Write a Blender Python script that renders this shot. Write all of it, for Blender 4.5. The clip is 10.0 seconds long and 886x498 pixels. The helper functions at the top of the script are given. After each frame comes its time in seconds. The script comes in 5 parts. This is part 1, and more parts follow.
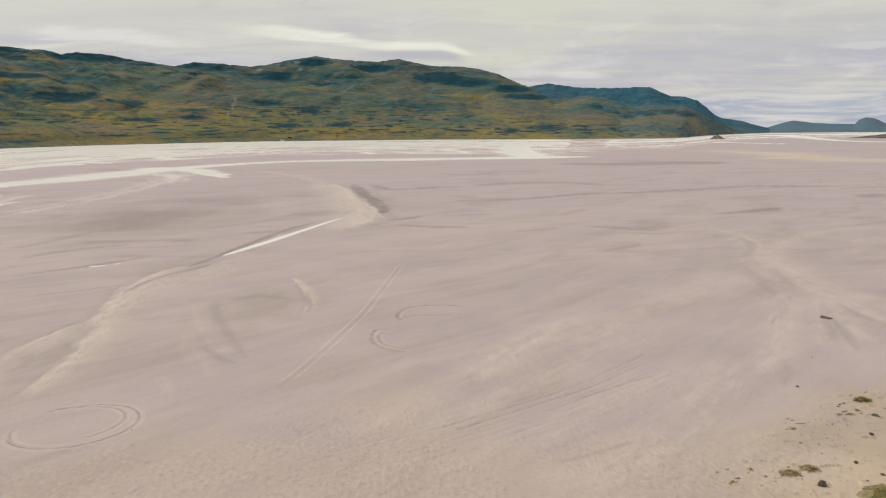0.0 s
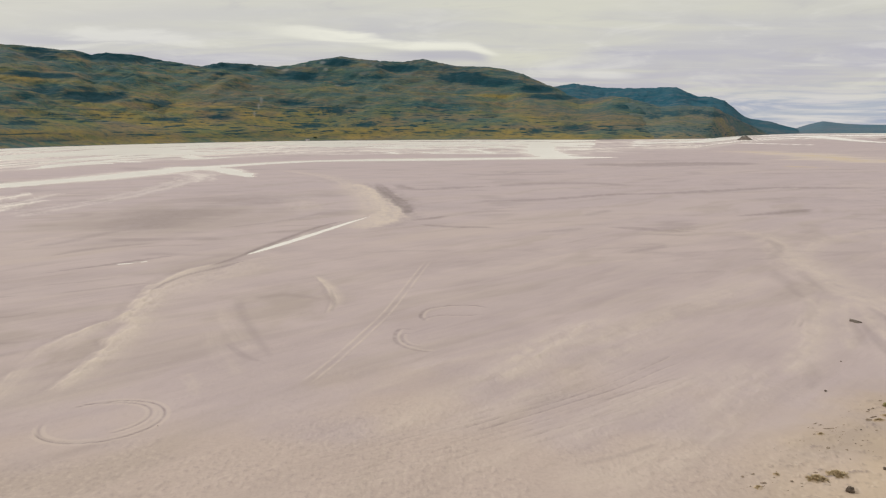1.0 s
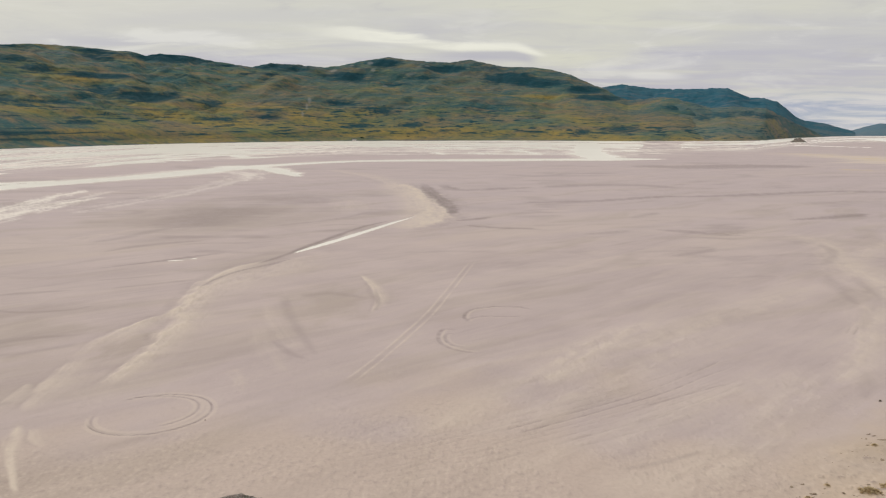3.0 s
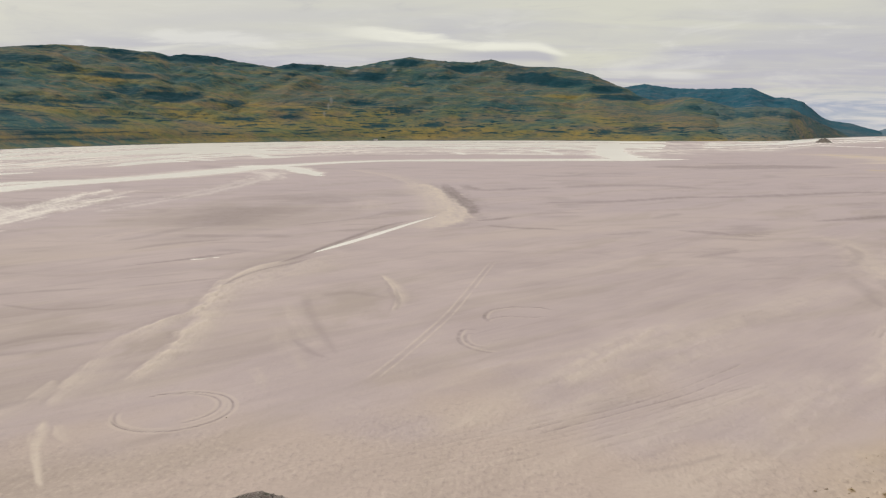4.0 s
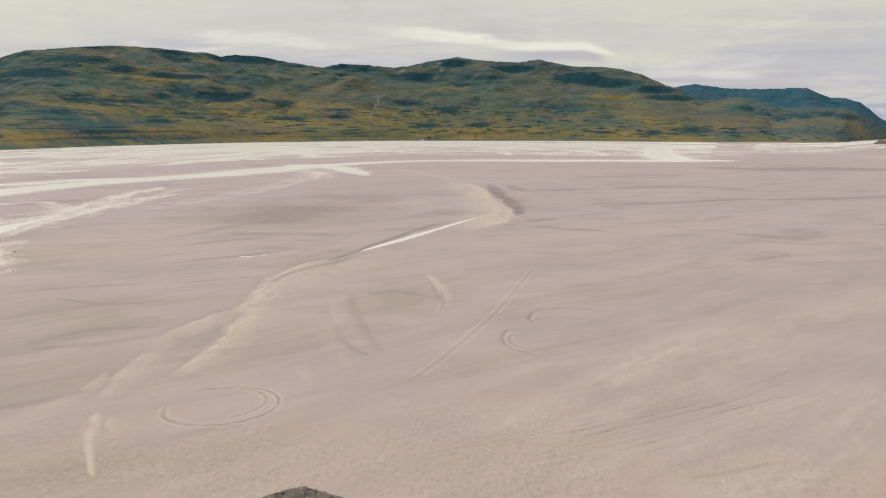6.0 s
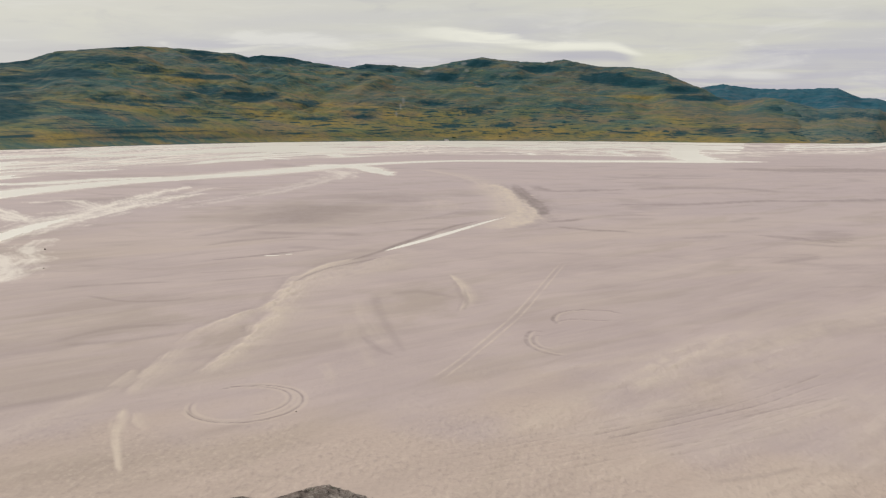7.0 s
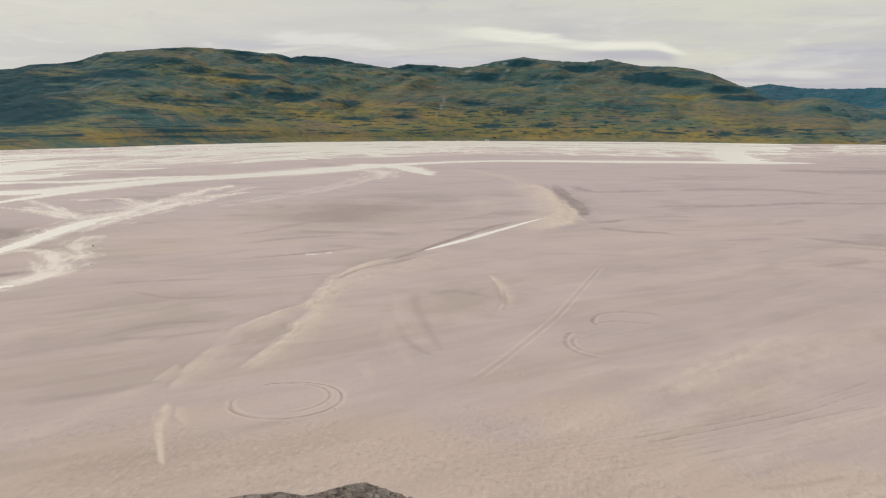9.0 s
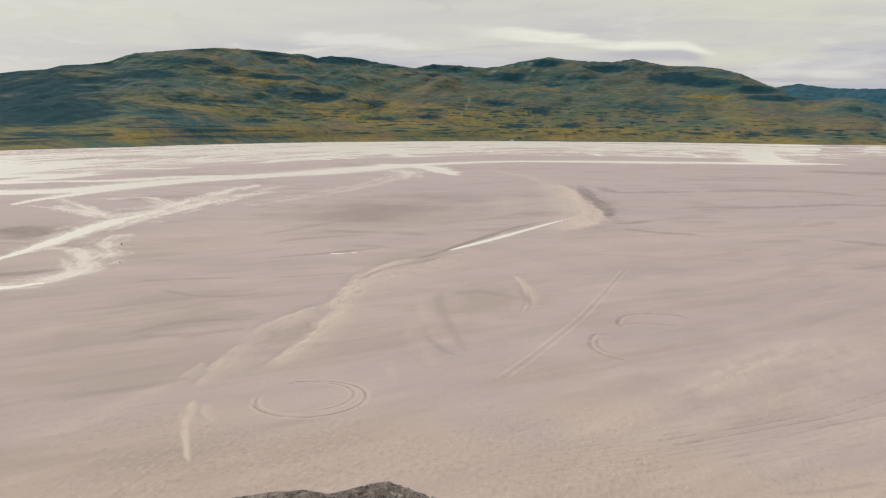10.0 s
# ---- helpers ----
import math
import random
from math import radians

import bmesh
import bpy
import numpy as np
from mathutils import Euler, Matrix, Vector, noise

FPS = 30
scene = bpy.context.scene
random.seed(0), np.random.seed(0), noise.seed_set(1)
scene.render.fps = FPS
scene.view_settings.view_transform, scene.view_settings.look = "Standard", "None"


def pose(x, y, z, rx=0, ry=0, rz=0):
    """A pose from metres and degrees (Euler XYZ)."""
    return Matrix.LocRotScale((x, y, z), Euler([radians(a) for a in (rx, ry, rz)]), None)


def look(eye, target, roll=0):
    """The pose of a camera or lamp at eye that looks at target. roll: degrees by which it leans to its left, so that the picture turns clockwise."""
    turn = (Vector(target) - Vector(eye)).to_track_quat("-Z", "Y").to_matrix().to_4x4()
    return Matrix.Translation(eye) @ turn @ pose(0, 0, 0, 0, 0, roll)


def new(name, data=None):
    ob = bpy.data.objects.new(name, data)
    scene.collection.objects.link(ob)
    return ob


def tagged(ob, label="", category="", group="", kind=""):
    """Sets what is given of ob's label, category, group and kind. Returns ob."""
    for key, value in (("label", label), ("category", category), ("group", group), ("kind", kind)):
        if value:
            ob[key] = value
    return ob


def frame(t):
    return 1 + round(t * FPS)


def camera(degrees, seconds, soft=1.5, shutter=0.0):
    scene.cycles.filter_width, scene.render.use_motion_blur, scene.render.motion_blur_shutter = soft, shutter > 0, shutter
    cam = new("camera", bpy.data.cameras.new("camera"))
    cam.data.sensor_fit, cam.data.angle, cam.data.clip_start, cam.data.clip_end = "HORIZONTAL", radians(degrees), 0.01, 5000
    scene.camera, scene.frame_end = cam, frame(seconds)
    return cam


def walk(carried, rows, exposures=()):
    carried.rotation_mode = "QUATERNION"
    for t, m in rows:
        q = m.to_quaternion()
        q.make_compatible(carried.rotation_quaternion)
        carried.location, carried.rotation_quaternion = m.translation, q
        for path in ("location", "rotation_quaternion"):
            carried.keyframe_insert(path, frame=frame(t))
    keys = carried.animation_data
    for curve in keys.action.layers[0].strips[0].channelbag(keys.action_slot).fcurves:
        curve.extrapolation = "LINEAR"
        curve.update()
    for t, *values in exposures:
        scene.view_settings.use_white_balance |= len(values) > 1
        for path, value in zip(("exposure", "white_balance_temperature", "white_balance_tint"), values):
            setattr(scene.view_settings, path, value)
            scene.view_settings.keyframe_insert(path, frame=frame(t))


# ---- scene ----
cam = camera(58.5, 10.0, soft=1.2)
EYE = 28.0  # height of the lens over the river plain
# seconds, yaw to the left, pitch, lean to the left: the camera turns on the spot
TURNS = [
    (0.0, 0.000, -8.611, -0.480),
    (0.5, 0.895, -8.600, -0.409),
    (1.0, 1.735, -8.593, -0.366),
    (1.5, 2.515, -8.590, -0.297),
    (2.0, 3.479, -8.569, -0.233),
    (2.5, 4.272, -8.546, -0.161),
    (4.0, 6.493, -8.538, -0.079),
    (4.5, 7.308, -8.538, -0.018),
    (5.0, 8.114, -8.536, 0.000),
    (5.5, 8.905, -8.536, 0.033),
    (7.0, 11.542, -8.522, 0.176),
    (7.5, 12.320, -8.522, 0.185),
    (8.0, 13.113, -8.522, 0.210),
    (8.5, 13.706, -8.529, 0.249),
    (9.0, 14.413, -8.535, 0.284),
    (9.5, 15.155, -8.526, 0.291),
    (10.0, 16.187, -8.533, 0.349),
]
walk(cam, [(t, pose(0, 0, EYE, 90 + pitch, 0, yaw) @ pose(0, 0, 0, 0, 0, roll)) for t, yaw, pitch, roll in TURNS],
     exposures=[(0.0, -0.03), (10.0, -0.03)])

# ---- world, sun ----
SUN_AZ, SUN_EL = 62.0, 42.0  # degrees to the left of straight ahead, and up


def sky_world():
    world = bpy.data.worlds.new("overcast_sky")
    scene.world = world
    world.use_nodes = True
    nt = world.node_tree
    nt.nodes.clear()
    N, L = nt.nodes.new, nt.links.new

    def val(op, a, b=None, c=None, clamp=False):
        n = N("ShaderNodeMath")
        n.operation, n.use_clamp = op, clamp
        for i, v in enumerate((a, b, c)):
            if v is None:
                continue
            if isinstance(v, (int, float)):
                n.inputs[i].default_value = v
            else:
                L(v, n.inputs[i])
        return n.outputs[0]

    def mix(f, a, b):
        n = N("ShaderNodeMix")
        n.data_type = "RGBA"
        for s, v in ((n.inputs[0], f), (n.inputs[6], a), (n.inputs[7], b)):
            if isinstance(v, (int, float)):
                s.default_value = v
            elif isinstance(v, tuple):
                s.default_value = (*v, 1)
            else:
                L(v, s)
        return n.outputs[2]

    def ramp(v, lo, hi):
        n = N("ShaderNodeMapRange")
        n.interpolation_type = "SMOOTHSTEP"
        L(v, n.inputs[0])
        n.inputs[1].default_value, n.inputs[2].default_value = lo, hi
        return n.outputs[0]

    def noise_of(x, y, z, scale, detail, rough=0.55, warp=0.0):
        c = N("ShaderNodeCombineXYZ")
        for i, v in enumerate((x, y, z)):
            if isinstance(v, (int, float)):
                c.inputs[i].default_value = v
            else:
                L(v, c.inputs[i])
        n = N("ShaderNodeTexNoise")
        L(c.outputs[0], n.inputs["Vector"])
        n.inputs["Scale"].default_value, n.inputs["Detail"].default_value = scale, detail
        n.inputs["Roughness"].default_value, n.inputs["Distortion"].default_value = rough, warp
        return n.outputs["Fac"]

    sky = N("ShaderNodeTexSky")
    sky.sky_type, sky.sun_disc = "NISHITA", False
    sky.sun_elevation, sky.sun_rotation = radians(SUN_EL), radians(-SUN_AZ)
    dim = N("ShaderNodeVectorMath")
    dim.operation = "SCALE"
    L(sky.outputs[0], dim.inputs[0])
    dim.inputs["Scale"].default_value = 0.09
    tc = N("ShaderNodeTexCoord")
    sep = N("ShaderNodeSeparateXYZ")
    L(tc.outputs["Generated"], sep.inputs[0])
    x, y, z = sep.outputs
    up = val("MAXIMUM", z, 0.0)
    deep = val("ADD", up, 0.05)
    px, py = val("DIVIDE", x, deep), val("DIVIDE", y, deep)
    az = val("MULTIPLY", val("ARCTAN2", val("MULTIPLY", x, -1.0), y), 57.2958)   # degrees to the left
    el = val("MULTIPLY", val("ARCSINE", z), 57.2958)
    big = noise_of(px, py, 0.0, 0.22, 4, 0.5, 0.4)
    fine = noise_of(val("MULTIPLY", px, 0.5), py, 3.0, 0.9, 7, 0.55, 0.7)
    wisp = noise_of(val("MULTIPLY", az, 0.16), val("MULTIPLY", el, 0.85), 7.0, 1.0, 9, 0.60, 0.8)
    body_ = ramp(val("ADD", val("MULTIPLY", big, 0.55), val("MULTIPLY", fine, 0.45)), 0.41, 0.63)
    lilac, cream, white = (0.520, 0.505, 0.562), (0.700, 0.685, 0.580), (0.82, 0.80, 0.74)
    clouds = mix(body_, lilac, cream)
    high = ramp(el, 4.0, 9.5)
    clouds = mix(val("MULTIPLY", high, 0.62), clouds, cream)
    clouds = mix(val("MULTIPLY", val("MULTIPLY", ramp(az, 10.0, 34.0), ramp(el, 5.0, 8.5)), 0.6), clouds, (0.735, 0.705, 0.600))
    clouds = mix(val("MULTIPLY", ramp(az, 27.0, 40.0), 0.55), clouds, (0.700, 0.680, 0.600))
    calm = ramp(el, 9.0, 5.5)
    clouds = mix(val("MULTIPLY", ramp(wisp, 0.48, 0.72), val("ADD", 0.16, val("MULTIPLY", calm, 0.28))), clouds, white)
    clouds = mix(val("MULTIPLY", ramp(wisp, 0.46, 0.26), 0.32), clouds, (0.50, 0.48, 0.50))

    def lens(a0, e0, wa, we, slope, wob):
        """A long cloud about the bearing a0 and the height e0, its edge broken by noise."""
        da = val("SUBTRACT", az, a0)
        de = val("SUBTRACT", val("SUBTRACT", el, e0), val("MULTIPLY", da, slope))
        n = val("MULTIPLY", val("SUBTRACT", wisp, 0.5), wob)
        r = val("ADD", val("SQRT", val("ADD", val("POWER", val("ABSOLUTE", val("DIVIDE", da, wa)), 2.0),
                                       val("POWER", val("ABSOLUTE", val("DIVIDE", de, we)), 2.0))), n)
        return val("SUBTRACT", 1.0, ramp(r, 0.35, 1.1))

    streak = noise_of(val("MULTIPLY", az, 0.13), val("MULTIPLY", el, 1.1), 11.0, 1.0, 9, 0.6, 0.8)
    # the lenticular cloud over the ridge: a cream wedge that ends in a point, with a grey belly
    t = val("ADD", az, 2.5)
    shift = val("MULTIPLY", val("SUBTRACT", wisp, 0.5), val("MULTIPLY", ramp(t, 1.0, 9.0), 1.4))

    def profile(base, *rises):
        for d0, d1, rise in rises:
            base = val("ADD", base, val("MULTIPLY", ramp(t, d0, d1), rise))
        return base

    foot = profile(5.08, (0.2, 2.8, 0.42), (6.0, 11.0, 0.42), (10.0, 17.0, 0.5))
    head = profile(5.12, (-0.6, 2.6, 1.02), (6.0, 10.5, 0.75), (10.0, 17.0, 0.55))
    above = ramp(val("SUBTRACT", el, val("ADD", foot, val("MULTIPLY", shift, 0.4))), -0.16, 0.22)
    below = ramp(val("SUBTRACT", val("ADD", head, shift), el), -0.10, 0.34)
    ends = val("MULTIPLY", ramp(t, -0.3, 0.5), ramp(t, 19.0, 11.0))
    under = val("MULTIPLY", val("MULTIPLY", ramp(val("SUBTRACT", el, foot), 0.12, -0.10), ramp(val("SUBTRACT", el, foot), -0.85, -0.35)), val("MULTIPLY", ramp(t, 0.4, 1.8), ramp(t, 10.0, 5.0)))
    clouds = mix(val("MULTIPLY", under, 0.70), clouds, (0.47, 0.455, 0.52))
    wedge = val("MULTIPLY", val("MULTIPLY", above, below), ends)
    clouds = mix(val("MULTIPLY", wedge, val("ADD", 0.45, val("MULTIPLY", ramp(streak, 0.30, 0.58), 0.50))), clouds, (0.87, 0.85, 0.74))
    clouds = mix(val("MULTIPLY", lens(22.0, 6.15, 6.0, 0.55, 0.03, 3.2), 0.6), clouds, (0.82, 0.80, 0.74))
    clouds = mix(val("MULTIPLY", lens(-27.6, 5.0, 2.6, 0.28, 0.0, 2.6), 0.4), clouds, white)
    clouds = mix(val("MULTIPLY", lens(-9.5, 3.7, 2.6, 0.35, 0.05, 1.0), 0.6), clouds, white)
    # open blue between low banks far down the valley
    gap = val("MULTIPLY", ramp(val("ADD", el, val("MULTIPLY", wisp, 2.5)), 4.2, 2.6), ramp(az, -12.0, -19.0))
    low = mix(ramp(streak, 0.40, 0.62), (0.36, 0.42, 0.55), (0.70, 0.68, 0.68))
    clouds = mix(val("MULTIPLY", gap, 0.8), clouds, low)
    full = mix(0.93, dim.outputs[0], clouds)
    bg = N("ShaderNodeBackground")
    L(full, bg.inputs[0])
    bg.inputs[1].default_value = 1.0
    out = N("ShaderNodeOutputWorld")
    L(bg.outputs[0], out.inputs[0])


sky_world()
sun_data = bpy.data.lights.new("sun", "SUN")
sun_data.energy, sun_data.angle, sun_data.color = 1.7, radians(10), (1.0, 0.96, 0.90)
sun = new("sun", sun_data)
a, e = radians(SUN_AZ), radians(SUN_EL)
toward = Vector((-math.sin(a) * math.cos(e), math.cos(a) * math.cos(e), math.sin(e)))
sun.matrix_world = look(toward * 100, (0, 0, 0))


# ---- materials ----
class Nodes:
    """Short hand for building a node material."""

    def __init__(self, name):
        self.mat = bpy.data.materials.new(name)
        self.mat.use_nodes = True
        self.nt = self.mat.node_tree
        self.nt.nodes.clear()
        self.bsdf = self.node("ShaderNodeBsdfPrincipled")
        out = self.node("ShaderNodeOutputMaterial")
        self.nt.links.new(self.bsdf.outputs[0], out.inputs[0])
        self.co = self.node("ShaderNodeTexCoord").outputs["Object"]

    def node(self, kind):
        return self.nt.nodes.new(kind)

    def put(self, v, socket):
        if isinstance(v, (int, float)):
            socket.default_value = v
        elif isinstance(v, tuple):
            socket.default_value = (*v, 1) if len(socket.default_value) == 4 else v
        else:
            self.nt.links.new(v, socket)

    def attr(self, name):
        n = self.node("ShaderNodeAttribute")
        n.attribute_name = name
        return n.outputs["Fac"]

    def noise(self, scale, detail=5, rough=0.55, stretch=(1, 1, 1), turn=0.0, warp=0.0):
        m = self.node("ShaderNodeMapping")
        self.put(self.co, m.inputs[0])
        m.vector_type = "TEXTURE"   # turned first, then stretched
        m.inputs["Rotation"].default_value = (0, 0, radians(turn))
        m.inputs["Scale"].default_value = tuple(1.0 / v for v in stretch)
        n = self.node("ShaderNodeTexNoise")
        self.put(m.outputs[0], n.inputs["Vector"])
        n.inputs["Scale"].default_value, n.inputs["Detail"].default_value = scale, detail
        n.inputs["Roughness"].default_value, n.inputs["Distortion"].default_value = rough, warp
        return n.outputs["Fac"]

    def cells(self, scale, stretch=(1, 1, 1)):
        m = self.node("ShaderNodeMapping")
        self.put(self.co, m.inputs[0])
        m.inputs["Scale"].default_value = stretch
        n = self.node("ShaderNodeTexVoronoi")
        self.put(m.outputs[0], n.inputs["Vector"])
        n.inputs["Scale"].default_value = scale
        return n.outputs["Distance"]

    def ramp(self, v, lo, hi, a=0.0, b=1.0):
        n = self.node("ShaderNodeMapRange")
        n.interpolation_type = "SMOOTHSTEP"
        self.put(v, n.inputs[0])
        for i, w in enumerate((lo, hi, a, b)):
            n.inputs[i + 1].default_value = w
        return n.outputs[0]

    def math(self, op, a, b, clamp=False):
        n = self.node("ShaderNodeMath")
        n.operation, n.use_clamp = op, clamp
        self.put(a, n.inputs[0])
        self.put(b, n.inputs[1])
        return n.outputs[0]

    def mix(self, f, a, b):
        n = self.node("ShaderNodeMix")
        n.data_type = "RGBA"
        self.put(f, n.inputs[0])
        self.put(a, n.inputs[6])
        self.put(b, n.inputs[7])
        return n.outputs[2]

    def bump(self, height, strength, distance):
        n = self.node("ShaderNodeBump")
        self.put(height, n.inputs["Height"])
        n.inputs["Strength"].default_value, n.inputs["Distance"].default_value = strength, distance
        self.put(n.outputs[0], self.bsdf.inputs["Normal"])

    def done(self, color, rough=0.9, spec=0.3, metal=0.0):
        self.put(color, self.bsdf.inputs["Base Color"])
        self.put(rough, self.bsdf.inputs["Roughness"])
        self.put(spec, self.bsdf.inputs["Specular IOR Level"])
        self.put(metal, self.bsdf.inputs["Metallic"])
        return self.mat


def sand_material():
    n = Nodes("river_sand")
    grain = n.noise(2.2, 8, 0.65)
    patch = n.noise(0.05, 5, 0.55)
    lines = n.noise(0.13, 6, 0.58, (0.20, 1.0, 1.0), 50.0, 0.9)
    ripples = n.noise(0.7, 5, 0.62, (0.16, 1.0, 1.0), 47.0, 0.4)
    far_lines = n.noise(0.07, 7, 0.66, (0.07, 1.0, 1.0), 9.0, 0.3)
    c = n.mix(n.ramp(patch, 0.35, 0.68), (0.455, 0.374, 0.378), (0.506, 0.418, 0.416))
    c = n.mix(n.math("MULTIPLY", n.ramp(lines, 0.50, 0.68), 0.28), c, (0.55, 0.462, 0.415))
    c = n.mix(n.math("MULTIPLY", n.ramp(lines, 0.48, 0.32), 0.25), c, (0.37, 0.300, 0.288))
    c = n.mix(n.math("MULTIPLY", n.ramp(ripples, 0.50, 0.66), 0.16), c, (0.56, 0.468, 0.420))
    c = n.mix(n.math("MULTIPLY", n.ramp(ripples, 0.48, 0.32), 0.17), c, (0.36, 0.292, 0.280))
    c = n.mix(n.math("MULTIPLY", n.math("MULTIPLY", n.ramp(far_lines, 0.46, 0.30), n.attr("far")), 0.20), c, (0.34, 0.278, 0.272))
    c = n.mix(n.math("MULTIPLY", n.math("MULTIPLY", n.ramp(far_lines, 0.54, 0.70), n.attr("far")), 0.20), c, (0.57, 0.482, 0.440))
    swathe = n.noise(0.022, 4, 0.5, (0.30, 1.0, 1.0), 48.0, 1.2)
    c = n.mix(n.math("MULTIPLY", n.ramp(swathe, 0.48, 0.66), 0.45), c, (0.545, 0.452, 0.405))
    c = n.mix(n.math("MULTIPLY", n.ramp(swathe, 0.46, 0.30), 0.35), c, (0.405, 0.340, 0.335))
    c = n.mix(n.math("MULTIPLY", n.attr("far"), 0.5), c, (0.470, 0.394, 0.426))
    c = n.mix(n.attr("near"), c, n.mix(n.ramp(grain, 0.3, 0.7), (0.474, 0.379, 0.334), (0.546, 0.443, 0.390)))
    c = n.mix(n.math("MULTIPLY", n.attr("bank"), 0.8), c, n.mix(n.ramp(patch, 0.4, 0.62), (0.47, 0.365, 0.270), (0.565, 0.445, 0.330)))
    c = n.mix(n.math("MULTIPLY", n.attr("olive"), 0.75), c, (0.345, 0.285, 0.245))
    c = n.mix(n.math("MULTIPLY", n.attr("pale"), 0.85), c, (0.640, 0.546, 0.470))
    c = n.mix(n.math("MULTIPLY", n.attr("dark"), 0.85), c, (0.240, 0.195, 0.195))
    c = n.mix(n.attr("ochre"), c, (0.60, 0.475, 0.29))
    c = n.mix(n.attr("silt_sheen"), c, (0.800, 0.742, 0.692))
    c = n.mix(n.math("MULTIPLY", n.ramp(grain, 0.48, 0.75), 0.10), c, (0.33, 0.265, 0.235))
    n.bump(n.math("ADD", grain, n.math("MULTIPLY", n.noise(0.6, 5, 0.6), 1.5)), 0.5, 0.08)
    return n.done(c, 0.88, 0.25)


def water_material():
    n = Nodes("silty_water_sheen")
    # pale from glacial flour, and lighter still for sky reflection painted in
    c = n.mix(n.ramp(n.noise(0.01, 4, 0.55), 0.35, 0.7), (0.86, 0.812, 0.762), (0.92, 0.875, 0.825))
    n.bump(n.noise(0.9, 4, 0.6), 0.25, 0.05)
    return n.done(c, 0.28, 0.5)


def heath_material(name, grass, gold, heather, scrub_and_shade, teal, rock, rockiness=0.5, high=0.08):
    """Ledged hillside: grass, golden sedge, brown heather, grey-green slopes, dark scrubby faces with shade painted in,
    and bare rock.
    """
    n = Nodes(name)
    a = n.noise(0.0055, 7, 0.6, (0.45, 1, 4.0), 0, 0.4)
    t = n.noise(0.0042, 6, 0.58, (0.5, 1, 3.0), 20, 0.6)
    b = n.noise(0.018, 7, 0.60, (0.45, 1, 3.0), 6, 0.9)
    fine = n.noise(0.060, 6, 0.64, (0.6, 1, 2.2), 0, 0.4)
    ab = n.math("ADD", n.math("MULTIPLY", a, 0.6), n.math("MULTIPLY", b, 0.4))
    c = n.mix(n.ramp(ab, 0.40, 0.60), grass, gold)
    c = n.mix(n.math("MULTIPLY", n.attr("heather"), 0.75), c, heather)
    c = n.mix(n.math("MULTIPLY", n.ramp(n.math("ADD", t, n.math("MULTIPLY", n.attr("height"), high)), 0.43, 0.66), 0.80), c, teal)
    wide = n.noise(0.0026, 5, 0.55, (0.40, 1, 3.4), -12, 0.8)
    c = n.mix(n.math("MULTIPLY", n.ramp(n.math("ADD", wide, n.math("MULTIPLY", n.attr("height"), 0.07)), 0.48, 0.64), 0.50), c, tuple(0.35 * u + 0.65 * v for u, v in zip(scrub_and_shade, teal)))
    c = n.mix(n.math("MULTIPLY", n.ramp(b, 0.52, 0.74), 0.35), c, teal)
    brown = n.noise(0.011, 6, 0.60, (0.35, 1, 3.2), 8, 0.7)
    c = n.mix(n.math("MULTIPLY", n.ramp(brown, 0.48, 0.66), 0.70), c, heather)
    c = n.mix(n.math("MULTIPLY", n.ramp(brown, 0.48, 0.32), 0.45), c, grass)
    c = n.mix(n.math("MULTIPLY", n.attr("gold"), 0.8), c, gold)
    c = n.mix(n.math("MULTIPLY", n.attr("rock"), rockiness), c, rock)
    speck = n.noise(0.20, 4, 0.65, (0.5, 1, 2.5))
    s = n.math("MULTIPLY", n.attr("scrub_and_shade"), n.ramp(n.math("ADD", n.math("MULTIPLY", b, 0.5), n.math("MULTIPLY", fine, 0.5)), 0.28, 0.48, 0.7, 1.2), True)
    c = n.mix(n.math("MULTIPLY", n.ramp(fine, 0.50, 0.66), 0.55), c, tuple(0.5 * (u + v) for u, v in zip(scrub_and_shade, teal)))
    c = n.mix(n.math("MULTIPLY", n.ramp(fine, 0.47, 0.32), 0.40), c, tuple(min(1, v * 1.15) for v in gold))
    c = n.mix(n.math("MULTIPLY", n.ramp(speck, 0.50, 0.70), 0.45), c, scrub_and_shade)
    c = n.mix(n.math("MULTIPLY", s, 0.95), c, scrub_and_shade)
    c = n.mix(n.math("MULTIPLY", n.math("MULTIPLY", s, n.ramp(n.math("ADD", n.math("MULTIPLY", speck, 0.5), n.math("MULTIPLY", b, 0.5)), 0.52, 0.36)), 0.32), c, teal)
    c = n.mix(n.attr("bare"), c, (0.50, 0.46, 0.46))
    n.bump(n.math("ADD", fine, b), 0.8, 3.2)
    return n.done(c, 0.95, 0.1)


def stone_material(name, base, light, moss, mossy=0.4, size=1.0):
    n = Nodes(name)
    a, f = n.noise(1.3 / size, 7, 0.65), n.noise(9.0 / size, 6, 0.7)
    c = n.mix(n.ramp(a, 0.35, 0.65), base, light)
    c = n.mix(n.math("MULTIPLY", n.ramp(f, 0.52, 0.68), 0.6), c, tuple(v * 0.4 for v in base))
    c = n.mix(n.math("MULTIPLY", n.ramp(n.noise(2.7 / size, 6, 0.7), 0.52, 0.64), mossy), c, moss)
    c = n.mix(n.math("MULTIPLY", n.ramp(n.cells(6.0 / size), 0.20, 0.08), 0.35), c, (0.42, 0.40, 0.36))
    n.bump(n.math("ADD", a, n.math("MULTIPLY", f, 0.5)), 1.0, 0.3 * size)
    return n.done(c, 0.9, 0.25)


